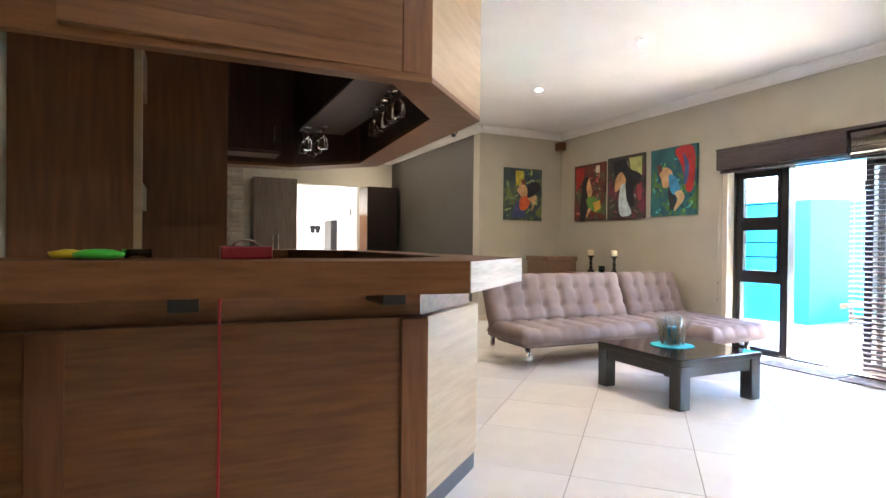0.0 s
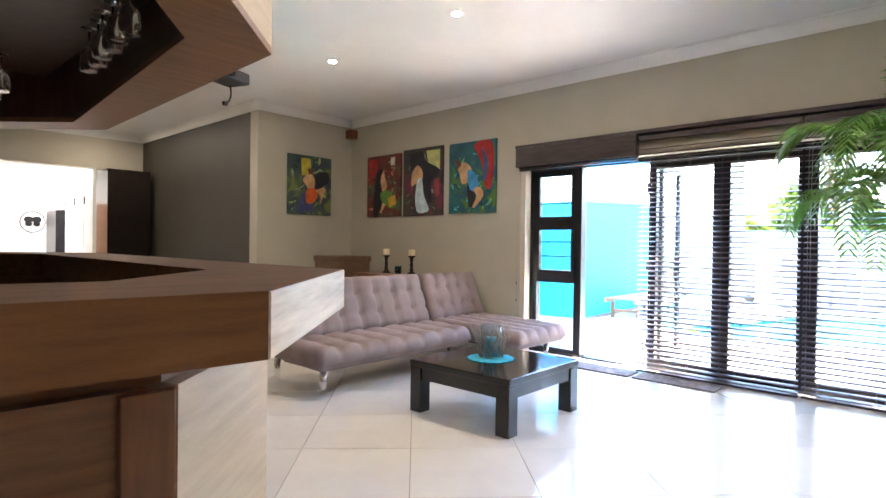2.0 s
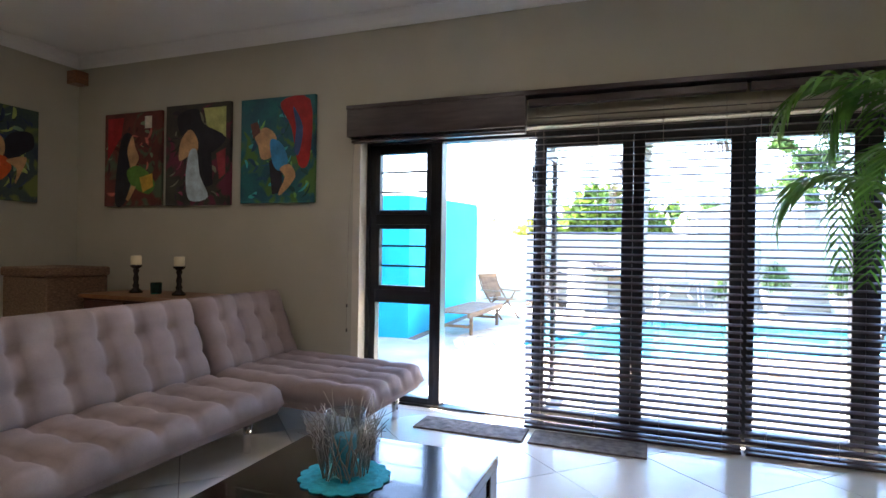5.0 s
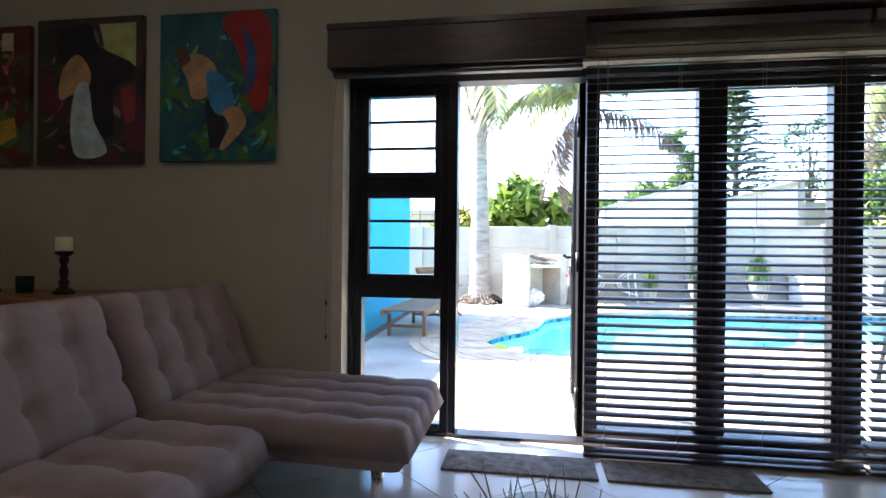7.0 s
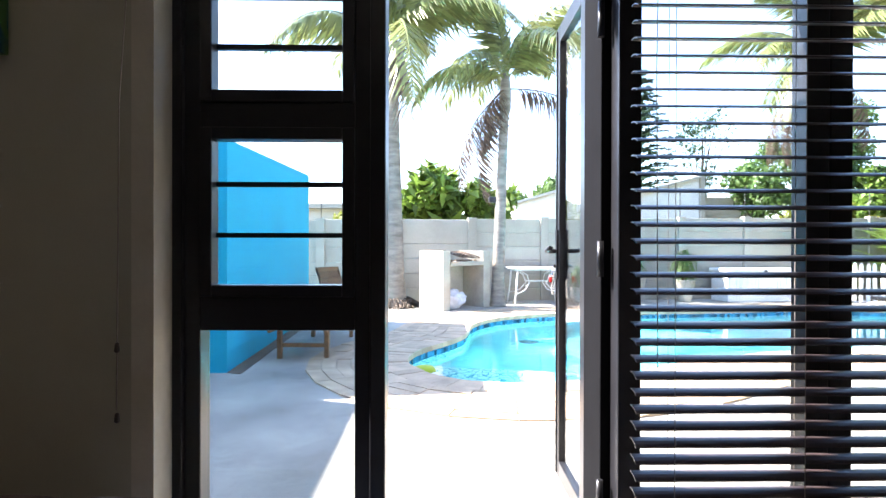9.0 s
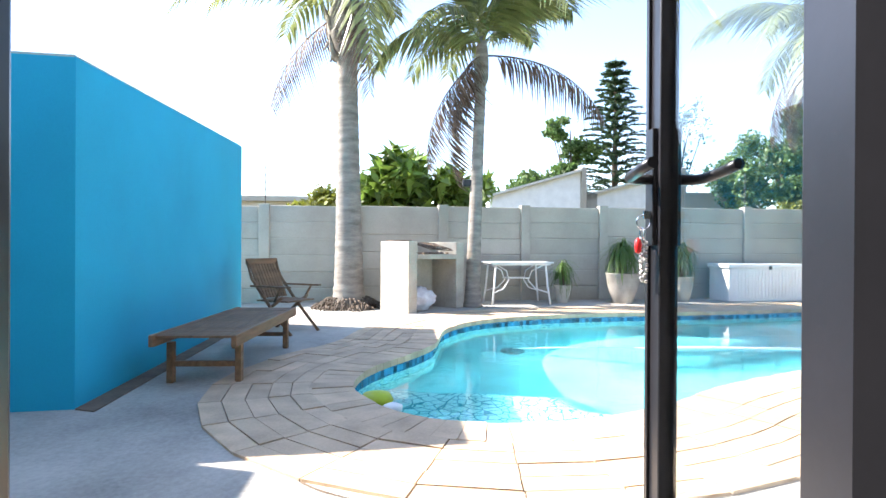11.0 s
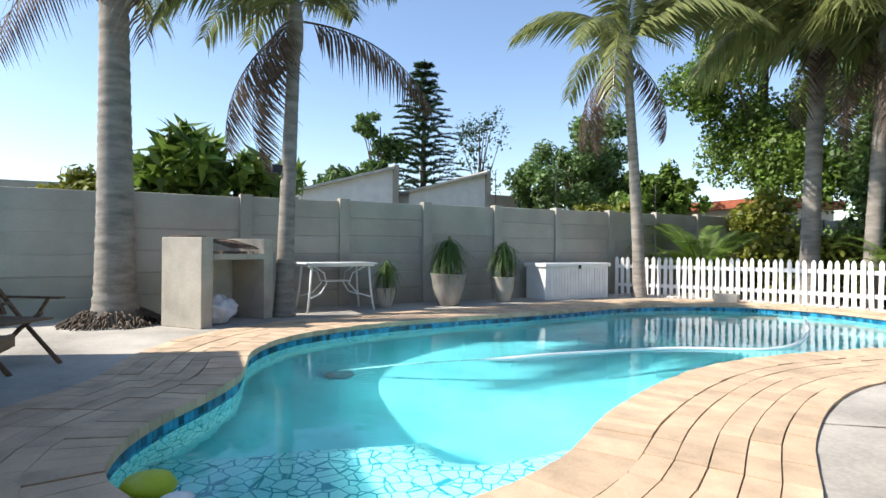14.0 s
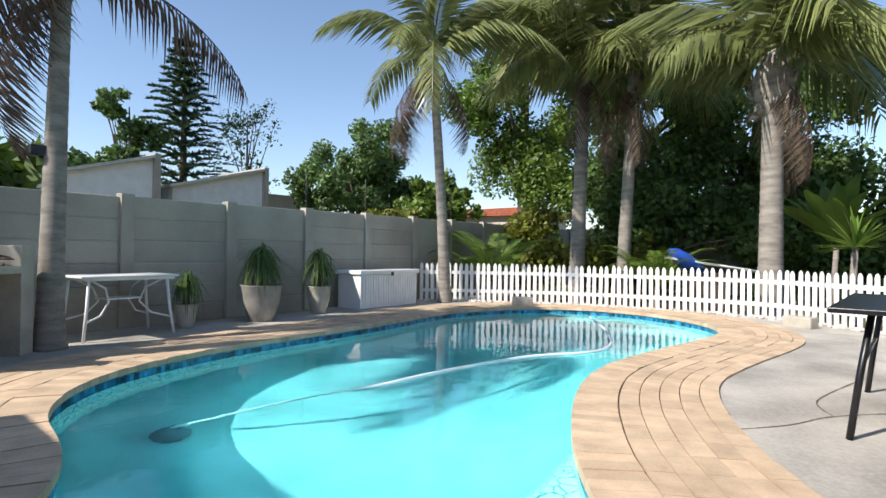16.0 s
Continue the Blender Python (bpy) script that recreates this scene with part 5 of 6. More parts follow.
# ---- neighbouring buildings ----
def annexe(label, x, ya, za, yb, zb, depth=4.0):
    h = thing("neighbour_house", label, "house", (x, 0, -0.2))
    bm = bmesh.new()
    prism2 = [(ya, 0.0), (ya, za + 0.2), (yb, zb + 0.2), (yb, 0.0)]
    f = [bm.verts.new((0, y, z)) for y, z in prism2]
    b = [bm.verts.new((depth, y, z)) for y, z in prism2]
    bm.faces.new(f), bm.faces.new(b[::-1])
    for i in range(4):
        bm.faces.new((f[i], b[i], b[(i + 1) % 4], f[(i + 1) % 4]))
    # white wall colour stands in for sunlight on this shaded face
    part("wall", bm, WHITE_PLASTIC, h)
    bm = bmesh.new()
    v = [bm.verts.new(q) for q in ((-0.2, ya + 0.15, za + 0.16), (-0.2, yb, zb + 0.205), (depth, yb, zb + 0.205), (depth, ya + 0.15, za + 0.16))]
    w = [bm.verts.new(q.co + Vector((0, 0, 0.09))) for q in v]
    bm.faces.new(v), bm.faces.new(w[::-1])
    for i in range(4):
        bm.faces.new((v[i], v[(i + 1) % 4], w[(i + 1) % 4], w[i]))
    part("roof", bm, mat("pale sheet roof", (0.55, 0.54, 0.5), 0.6, 0.1), h)
    part("parapet", bx(-0.15, yb - 0.18, 0, depth, yb - 0.001, zb + 0.35), PRECAST, h)


annexe("cream neighbouring house with a sloping roof beyond the wall", 25.6, 0.6, 2.75, -2.75, 3.72)
annexe("cream neighbouring house with a sloping roof beyond the wall", 26.2, -3.6, 3.0, -6.8, 3.85)
struct("neighbour_wall", bx(26.4, -9.5, -0.2, 27, -6.99, 3.1), PRECAST, "dark grey wall of a neighbouring building", "wall")
nh = thing("neighbour_house", "white neighbouring house with red tiled roof behind trees", "house", (24.0, -19.0, -0.2))
part("wall", bx(-2.5, -2, 0, 2.5, 2, 2.9), HOUSE, nh)
part("roof", prism(bmesh.new(), [(-2.8, -2.3), (2.8, -2.3), (2.8, 2.3), (-2.8, 2.3)], 2.9, 3.25), mat("red roof tile", (0.35, 0.10, 0.05), 0.8, 0.2), nh)
lh = thing("neighbour_house", "grey roofed house far beyond the wall", "house", (30, 10.2, -0.2))
part("wall", bx(-2, -3, 0, 3, 3, 2.9), HOUSE, lh)
part("roof", prism(bmesh.new(), [(-2.3, -3.4), (3.3, -3.4), (3.3, 3.4), (-2.3, 3.4)], 2.9, 3.1), PRECAST, lh)
struct("back_wall", bx(2, -14.6, -0.2, 17.6, -14.4, 1.9), PRECAST, "grey boundary wall behind the back garden", "wall")

# ---- yard things ----
WIRE = mat("wire", (0.06, 0.06, 0.06), 0.5, 0.1)
for s in (6.02, -1.52, -3.03, -6.06):
    p = fpt(s)
    e = thing("electric_fence_post", "thin black electric fence post on the boundary wall", "fence post", (p.x, p.y, 1.70 - 0.012 * s + 0.02), 0, "electric fence posts")
    part("rod", tube(bmesh.new(), [(0, 0, 0), (0, 0, 0.66)], 0.008, 6), WIRE, e)
    for k in range(5):
        part("insulator", lathe(bmesh.new(), [(0.008, -0.012), (0.02, -0.006), (0.02, 0.006), (0.008, 0.012)], 8, (0, 0, 0.12 + 0.12 * k)), WIRE, e)

BRAAI = mat("rough grey plaster", (0.44, 0.405, 0.34), 0.9, 0.14, 3, 0.5, fine=40)
br = thing("stone_grill", "plastered outdoor grill with open wood store", "outdoor grill", (13.66, 3.60, -0.012), -47.5)
W_, D_ = 1.18, 0.62
part("side_wall", bx(0, 0, 0, 0.17, D_, 1.03, 0.008), BRAAI, br)
part("side_wall", bx(W_ - 0.17, 0, 0, W_, D_, 1.03, 0.008), BRAAI, br)
part("back_wall", bx(0.17, D_ - 0.1, 0, W_ - 0.17, D_, 1.0, 0.006), BRAAI, br)
part("slab", bx(0.17, -0.015, 0.77, W_ - 0.17, D_ - 0.1, 0.84, 0.006), BRAAI, br)
rust = mat("rusty steel", (0.16, 0.11, 0.08), 0.7, 0.3, 20, 0.3, metal=0.5)
gr = part("grid", tube(bmesh.new(), [(0.45, 0.03, 0.92), (0.95, 0.03, 0.90), (0.95, 0.45, 1.01), (0.45, 0.45, 1.02), (0.45, 0.03, 0.92)], 0.007, 6), rust, br, "steel grid leaning on the fire bed")
for k in range(12):
    x = 0.48 + 0.04 * k
    part("rod", tube(bmesh.new(), [(x, 0.03, 0.92), (x, 0.45, 1.015)], 0.004, 5), rust, gr)
g2 = part("grid", tube(bmesh.new(), [(0.02, 0.1, 1.042), (0.15, 0.1, 1.042), (0.15, 0.5, 1.042), (0.02, 0.5, 1.042), (0.02, 0.1, 1.042)], 0.006, 6), rust, br)
for k in range(7):
    part("rod", tube(bmesh.new(), [(0.02, 0.14 + 0.053 * k, 1.042), (0.15, 0.14 + 0.053 * k, 1.042)], 0.004, 5), rust, g2)
ash = bmesh.new()
for k in range(50):
    x, y = random.uniform(0.2, 0.95), random.uniform(0.05, 0.45)
    box(ash, -0.025, -0.015, 0, 0.025, 0.015, 0.03, 0, pose(x, y, 0.838, random.uniform(-20, 20), random.uniform(-20, 20), random.uniform(0, 180)))
o = part("ash", ash, JOINT, br, "charcoal and ash on the slab")
o["kind"] = "stuff"
sack = solo("plastic_sack", bmesh.new(), mat("crumpled white plastic", (0.70, 0.70, 0.74), 0.35, 0.1, 12, 0.8, fine=30), "crumpled white plastic sack inside the grill", "sack")
bm = bmesh.new()
bmesh.ops.create_icosphere(bm, subdivisions=4, radius=1)
for v in bm.verts:
    nv = v.co * (1 + 0.30 * noise.noise(v.co * 2.2) + 0.14 * noise.noise(v.co * 6))
    v.co = (nv.x * 0.25, nv.y * 0.19, max(-0.16, nv.z * 0.17 + 0.0))
for f in bm.faces:
    f.smooth = True
bm.to_mesh(sack.data)
bm.free()
sack.matrix_basis = pose(13.66, 3.60, 0.15, 0, 0, -47.5) @ pose(0.46, 0.24, 0)

gt = thing("garden_table", "white metal garden table with curved legs", "garden table", (15.1, 1.76, -0.012), -84)
part("tabletop", bx(-0.54, -0.34, 0.685, 0.54, 0.34, 0.71, 0.008), WHITE_PLASTIC, gt)
part("apron", bx(-0.5, -0.3, 0.655, 0.5, 0.3, 0.684, 0.004), WHITE_PLASTIC, gt)
for sx in (-1, 1):
    for sy in (-1, 1):
        part("leg", tube(bmesh.new(), [(sx * 0.43, sy * 0.25, 0.67), (sx * 0.46, sy * 0.27, 0.3), (sx * 0.50, sy * 0.30, 0.0)], 0.017, 8), WHITE_PLASTIC, gt)
        part("curved_brace", tube(bmesh.new(), [(sx * 0.40, sy * 0.22, 0.66), (sx * 0.22, sy * 0.16, 0.56), (sx * 0.17, sy * 0.12, 0.40), (sx * 0.28, sy * 0.18, 0.26), (sx * 0.47, sy * 0.27, 0.20)], 0.012, 8), WHITE_PLASTIC, gt)
part("shelf", bx(-0.2, -0.15, 0.43, 0.2, 0.15, 0.445, 0.004), WHITE_PLASTIC, gt)



def strap_mesh():
    """A narrow leaf that rises a little from its root and hangs over."""
    V, F, n = [], [], 9
    for i in range(n + 1):
        f = i / n
        w = 0.010 * math.sin(math.pi * (0.15 + 0.83 * f)) ** 0.7
        p = Vector((0.22 * (1 - (1 - f) ** 2.2), 0, 0.62 * f - 1.05 * f * f))
        V += [p + Vector((0, -w, 0.003)), p, p + Vector((0, w, 0.003))]
        if i:
            a, b = 3 * i - 3, 3 * i
            F += [(a, a + 1, b + 1, b), (a + 1, a + 2, b + 2, b + 1)]
    return mesh_of("leaf", V, F, LEAF_B)


STRAP = strap_mesh()


def potted(label, at, prof, material, stem, n, size, seed):
    p = thing("potted_plant", label, "potted plant", at, 0, "potted plants by the wall")
    part("pot", lathe(bmesh.new(), prof, 28), material, p)
    h = max(z for _, z in prof)
    part("soil", lathe(bmesh.new(), [(0.01, h - 0.045), (prof[-3][0] * 0.93, h - 0.04), (0.01, h - 0.035)], 20), JOINT, p)
    part("stem", tube(bmesh.new(), [(0, 0, h - 0.04), (0.01, 0, h + stem)], [0.05, 0.03], 8), BARK, p)
    rn = random.Random(seed)
    for k in range(n):
        shared("leaf", STRAP, pose(rn.uniform(-0.04, 0.04), rn.uniform(-0.04, 0.04), h + stem * rn.uniform(0.35, 1), 0, rn.uniform(-30, 14) if k % 2 else rn.uniform(-85, -25), k * 137.5) @ Matrix.Scale(size * rn.uniform(0.75, 1.2), 4), p)


def pot_prof(r, h):
    return [(r * 0.55, 0), (r * 0.6, 0.01), (r * 0.88, h * 0.55), (r, h * 0.97), (r * 1.04, h), (r * 0.95, h), (r * 0.9, h - 0.03), (r * 0.5, h - 0.05)]


potted("strappy green plant in a small cream pot", (15.2, 0.93, -0.012), pot_prof(0.15, 0.31), POT, 0.30, 130, 0.72, 1)
potted("strappy green plant in a large grey cement pot", (15.15, -0.12, -0.012), pot_prof(0.29, 0.52), POT_GREY, 0.42, 260, 0.98, 2)
potted("strappy green plant in a cream pot", (15.42, -1.32, -0.012), pot_prof(0.20, 0.44), POT, 0.46, 220, 0.86, 3)

cb = thing("storage_chest", "white slatted plastic garden storage chest", "storage chest", (15.74, -2.95, -0.012), -84)
part("body", bx(-0.80, -0.28, 0, 0.80, 0.28, 0.60, 0.01), WHITE_PLASTIC, cb)
part("lid", bx(-0.84, -0.32, 0.60, 0.84, 0.31, 0.675, 0.018), WHITE_PLASTIC, cb)
for k in range(22):
    part("slat", bx(-0.76 + 0.0695 * k, -0.292, 0.05, -0.71 + 0.0695 * k, -0.28, 0.57, 0.003), WHITE_PLASTIC, cb)
part("latch", bx(-0.03, -0.335, 0.57, 0.03, -0.32, 0.64, 0.003), STEEL_DARK, cb)

lg = thing("sun_lounger", "flat slatted teak sun lounger by the turquoise wall", "sun lounger", (10.38, 5.02, -0.012), -2)
lg.scale = (0.92, 0.86, 0.94)
for sy in (-1, 1):
    part("side_rail", bx(-0.94, sy * 0.31 - 0.02, 0.30, 0.94, sy * 0.31 + 0.02, 0.385, 0.006), TEAK, lg)
for k in range(27):
    part("slat", bx(-0.92 + 0.069 * k, -0.285, 0.362, -0.866 + 0.069 * k, 0.285, 0.38, 0.003), TEAK, lg)
for sx in (-0.7, 0.72):
    for sy in (-0.27, 0.27):
        part("leg", bx(sx - 0.03, sy - 0.025, 0, sx + 0.03, sy + 0.025, 0.30, 0.004), TEAK, lg)
    part("stretcher", bx(sx - 0.015, -0.25, 0.12, sx + 0.015, 0.25, 0.16, 0.003), TEAK, lg)

ch = thing("garden_chair", "folding teak garden armchair beside the lounger", "garden chair", (12.08, 5.02, -0.012), -30)
for sx in (-0.25, 0.25):
    part("back_leg", tube(bmesh.new(), [(sx, -0.36, 0.0), (sx, -0.02, 0.34), (sx, 0.26, 0.66), (sx, 0.34, 0.86)], 0.02, 8), TEAK, ch)
    part("front_leg", tube(bmesh.new(), [(sx * 0.9, 0.30, 0.0), (sx * 0.9, 0.0, 0.30), (sx * 0.9, -0.2, 0.44)], 0.02, 8), TEAK, ch)
    part("armrest", bx(sx * 1.1 - 0.03, -0.36, 0.56, sx * 1.1 + 0.03, 0.24, 0.58, 0.006), TEAK, ch)
    part("arm_post", tube(bmesh.new(), [(sx * 1.1, -0.22, 0.56), (sx * 1.05, -0.12, 0.40)], 0.015, 8), TEAK, ch)
for k in range(8):
    part("seat_slat", bx(-0.24, -0.30 + 0.063 * k, 0.385, 0.24, -0.25 + 0.063 * k, 0.403, 0.003), TEAK, ch)
for k in range(9):
    o = part("back_slat", bx(-0.22 + 0.05 * k, -0.008, 0.0, -0.18 + 0.05 * k, 0.008, 0.50, 0.003), TEAK, ch)
    o.matrix_basis = pose(0, 0.125, 0.42, -27, 0, 0)
ch.scale = (0.9, 0.9, 0.9)
part("top_rail", bx(-0.26, 0.325, 0.83, 0.26, 0.36, 0.90, 0.006), TEAK, ch)

bt = thing("patio_table", "black metal patio table on pale concrete", "patio table", (7.80, -0.35, -0.012), 0)
part("tabletop", bx(-0.6, -0.82, 0.71, 0.6, 0.82, 0.74, 0.006), STEEL_DARK, bt)
for sx in (-0.5, 0.5):
    for sy in (-0.72, 0.72):
        part("leg", tube(bmesh.new(), [(sx * 0.82, sy * 0.86, 0.71), (sx * 0.92, sy * 0.95, 0.35), (sx, sy, 0)], 0.019, 8), STEEL_DARK, bt)
    part("stretcher", tube(bmesh.new(), [(sx * 0.9, -0.66, 0.42), (sx * 0.9, 0.66, 0.42)], 0.012, 8), STEEL_DARK, bt)

# border stones and white pebbles at the foot of the picket fence
peb = bmesh.new()
for k in range(420):
    f = random.uniform(0.02, 0.93) * (len(PK) - 1)
    i = int(f)
    p = PK[i].lerp(PK[min(i + 1, len(PK) - 1)], f - i)
    q = (Vector((11.5, 0)) - p).normalized() * random.uniform(0.04, 0.20)
    r = random.uniform(0.02, 0.05)
    bmesh.ops.create_icosphere(peb, subdivisions=1, radius=1, matrix=pose(p.x + q.x, p.y + q.y, 0.0, random.uniform(0, 90), 0, random.uniform(0, 180)) @ Matrix.Diagonal((r * 1.3, r, r * 0.7, 1)))
solo("pebbles", peb, mat("white pebbles", (0.62, 0.56, 0.52), 0.8, 0.2, 4, 0.2, island=0.25), "white and pink pebbles along the picket fence", "pebbles", "stuff")
for x, y, tn in ((13.9, -5.05, 30), (9.3, -5.2, -20)):
    st = solo("border_block", bx(-0.2, -0.11, -0.02, 0.2, 0.11, 0.15, 0.02), BRAAI, "pale concrete block planter by the picket fence", "block", group="border blocks")
    st.matrix_basis = pose(x, y, 0, 0, 0, tn)
bt2 = thing("blue_boat", "blue plastic boat with pale poles behind the fence", "boat", (11.2, -7.9, -0.2), 35)
hull = bmesh.new()
tube(hull, [(0.1, 0, 0.86), (0.3, 0, 0.96), (0.55, 0, 1.1), (0.75, 0, 1.24), (0.85, 0, 1.32)], [0.05, 0.13, 0.17, 0.13, 0.03], 12)
part("hull", hull, mat("blue plastic", (0.02, 0.08, 0.42), 0.4, 0.1), bt2)
for s in (-0.1, 0.1):
    part("pole", tube(bmesh.new(), [(-1.2, s, 0.85), (0.9, s, 1.15)], 0.025, 8), WHITE_PLASTIC, bt2)
part("stand", bx(-0.3, -0.15, 0, 0.45, 0.15, 0.85, 0.01), BARK, bt2)

sl = thing("spotlight", "black garden spotlight on the palm trunk", "spotlight", (14.83, 2.62, 1.95))
part("bracket", tube(bmesh.new(), [(0.02, -0.14, -0.05), (-0.02, 0.0, -0.02)], 0.012, 6), STEEL_DARK, sl)
part("housing", bx(-0.10, -0.08, -0.02, 0.06, 0.10, 0.09, 0.02), STEEL_DARK, sl)

ball = solo("pool_float", lathe(bmesh.new(), [(0.01, -0.04), (0.09, -0.03), (0.115, 0.01), (0.09, 0.05), (0.03, 0.065), (0.01, 0.066)], 20, (9.53, 3.85, -0.10)), mat("lime plastic", (0.42, 0.52, 0.02), 0.4, 0.1), "lime green float at the pool's edge", "pool float")
solo("chlorine_float", lathe(bmesh.new(), [(0.01, -0.03), (0.06, -0.02), (0.065, 0.015), (0.03, 0.03), (0.005, 0.032)], 16, (9.36, 3.74, -0.10)), WHITE_PLASTIC, "small white chlorine float in the pool", "pool float")
hose = [(12.4, -4.9, -0.11), (11.3, -3.2, -0.11), (10.8, -1.9, -0.11), (11.2, -0.9, -0.108), (11.37, 0.16, -0.11), (11.4, 0.89, -0.11), (11.55, 1.4, -0.16), (11.75, 1.85, -0.32), (12.0, 2.2, -0.58), (12.2, 2.4, -0.79)]
cl = thing("pool_cleaner", "pool cleaner with long pale hose in the water", "pool cleaner")
part("hose", tube(bmesh.new(), [tuple(v) for v in catmull(hose, 8, False)], 0.019, 8), WHITE_PLASTIC, cl)
part("head", lathe(bmesh.new(), [(0.14, -0.94), (0.15, -0.91), (0.1, -0.84), (0.04, -0.77)], 16, (12.2, 2.4, 0)), mat("blue grey plastic", (0.10, 0.22, 0.28), 0.5, 0.1), cl)

# ---- room details ----
art = thing("artificial_palm", "artificial palm with bright green fronds in a pot by the blinds", "artificial palm", (4.95, 0.98, 0.001))
part("pot", lathe(bmesh.new(), pot_prof(0.17, 0.32), 24), mat("pale green pot", (0.45, 0.55, 0.38), 0.4, 0.1), art)
part("soil", lathe(bmesh.new(), [(0.01, 0.275), (0.15, 0.28), (0.01, 0.285)], 20), JOINT, art)
part("trunk", tube(bmesh.new(), [(0, 0, 0.28), (0.01, 0.02, 0.8), (0.0, 0.10, 1.3), (0.0, 0.12, 2.15)], [0.035, 0.032, 0.03, 0.025], 10), TRUNK, art)
AF = [frond_mesh(0.85, 0.8, 1.25, 26, 0.24, 0.030, LEAF_ART, 41, 0.55), frond_mesh(0.95, 1.0, 0.95, 26, 0.26, 0.030, LEAF_ART, 42, 0.45)]
rn = random.Random(4)
for k in range(19):
    shared("frond", AF[k % 2], pose(0, 0.12, 1.32 + 0.046 * k, 0, rn.uniform(-25, 12), k * 137.5 + 20) @ Matrix.Scale(rn.uniform(0.8, 1.05), 4), art)

LAMP = emit("lit downlight", (1.0, 0.88, 0.70), 25)
# (3.95, 2.1) and the last three are unseen, added as fill light
for x, y in ((3.95, 5.70), (3.88, 3.92), (3.95, 2.1), (3.2, 7.45), (3.35, 9.45), (3.5, 11.1), (3.95, 0.3), (2.0, 0.3), (0.3, -0.9)):
    d = thing("downlight", "small round recessed ceiling downlight, lit, four of nine added", "downlight", (x, y, CEIL - 0.001), 0, "ceiling downlights")
    part("ring", lathe(bmesh.new(), [(0.032, -0.004), (0.046, -0.006), (0.048, 0.0), (0.030, 0.0)], 24), CHROME, d)
    part("lamp", lathe(bmesh.new(), [(0.001, -0.0075), (0.033, -0.0075), (0.001, -0.0065)], 20), LAMP, d)
    ld = bpy.data.lights.new("downlight_beam", "SPOT")
    ld.energy, ld.spot_size, ld.spot_blend, ld.color, ld.shadow_soft_size = DOWN, radians(110), 0.8, (1.0, 0.86, 0.68), 0.04
    lo = new("downlight_beam", ld)
    lo.matrix_world = look((x, y, CEIL - 0.03), (x, y + 0.0001, 0))

pj = thing("projector", "black ceiling projector with hanging cable", "projector", (2.76, 5.62, 2.70), 20)
part("body", bx(-0.16, -0.12, -0.05, 0.16, 0.12, 0.05, 0.012), STEEL_DARK, pj)
part("lens", tube(bmesh.new(), [(-0.08, -0.12, 0.0), (-0.08, -0.15, 0.0)], 0.035, 14), WENGE, pj)
for sx in (-0.05, 0.05):
    part("mount", tube(bmesh.new(), [(sx, 0, 0.05), (sx, 0, CEIL - 2.70)], 0.008, 8), CHROME, pj)
part("cable", tube(bmesh.new(), [(0.1, 0.05, -0.05), (0.11, 0.05, -0.13), (0.08, 0.04, -0.19), (0.03, 0.03, -0.22)], 0.007, 6), STEEL_DARK, pj)
part("plug", bx(-0.005, 0.015, -0.25, 0.035, 0.045, -0.215, 0.004), STEEL_DARK, pj)
solo("corner_speaker", bx(5.78, 7.70, 2.86, 5.91, 7.84, 2.99, 0.006), OAK, "small wooden corner speaker under the cornice", "speaker")

# bar: tall cabinet, shelf, hanging glasses, things on the top
tc = thing("bar_cabinet", "tall oak bar cabinet against the wall", "cabinet", (0, 0, 0))
part("side_panel", bx(-0.715, 3.05, 0, -0.22, 3.09, 2.7, 0.003), OAK_UP, tc)
part("edge", bx(-0.22, 3.04, 0, -0.185, 3.10, 2.7, 0.003), OAK_PALE_LIT, tc, "pale and daylit oak strip")
part("back_panel", bx(-0.715, 3.55, 0, 0.235, 3.59, 2.7, 0.003), OAK_UP, tc)
# the lower shelf is paled in colour for light the niche doesn't get
for zz, hh in ((1.40, 0.13), (2.0, 0.24)):
    part("shelf", bx(-0.70, 3.10, zz, -0.19, 3.54, zz + hh, 0.003), OAK_PALE_LIT if zz < 1.5 else OAK, tc)
cupb = thing("wall_cupboard", "dark oak wall cupboard over the back counter", "cupboard", (0, 0, 0))
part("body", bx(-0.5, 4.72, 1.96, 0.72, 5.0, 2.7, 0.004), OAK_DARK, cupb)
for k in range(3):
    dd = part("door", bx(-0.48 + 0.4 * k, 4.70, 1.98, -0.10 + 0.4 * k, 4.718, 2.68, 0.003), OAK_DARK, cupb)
    part("handle", bx(-0.14 + 0.4 * k, 4.685, 2.05, -0.125 + 0.4 * k, 4.70, 2.18, 0.002), CHROME, dd)


def wineglass(x, y):
    g = thing("wine_glass", "stemmed glass hanging upside down in the rack", "wine glass", (x, y, 1.96), 0, "hanging glasses")
    part("bowl", lathe(bmesh.new(), [(0.033, 0.0), (0.036, 0.03), (0.03, 0.08), (0.008, 0.10), (0.004, 0.11), (0.004, 0.17), (0.03, 0.175), (0.032, 0.18), (0.001, 0.18)], 16), CLEAR, g)


for k in range(6):
    wineglass(1.12 + 0.02 * (k // 2), 3.0 + 0.12 * k)
for k in range(5):
    wineglass(0.98 - 0.10 * (k % 2), 4.30 + 0.10 * k)
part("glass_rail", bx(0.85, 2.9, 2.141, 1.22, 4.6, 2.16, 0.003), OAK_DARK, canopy)

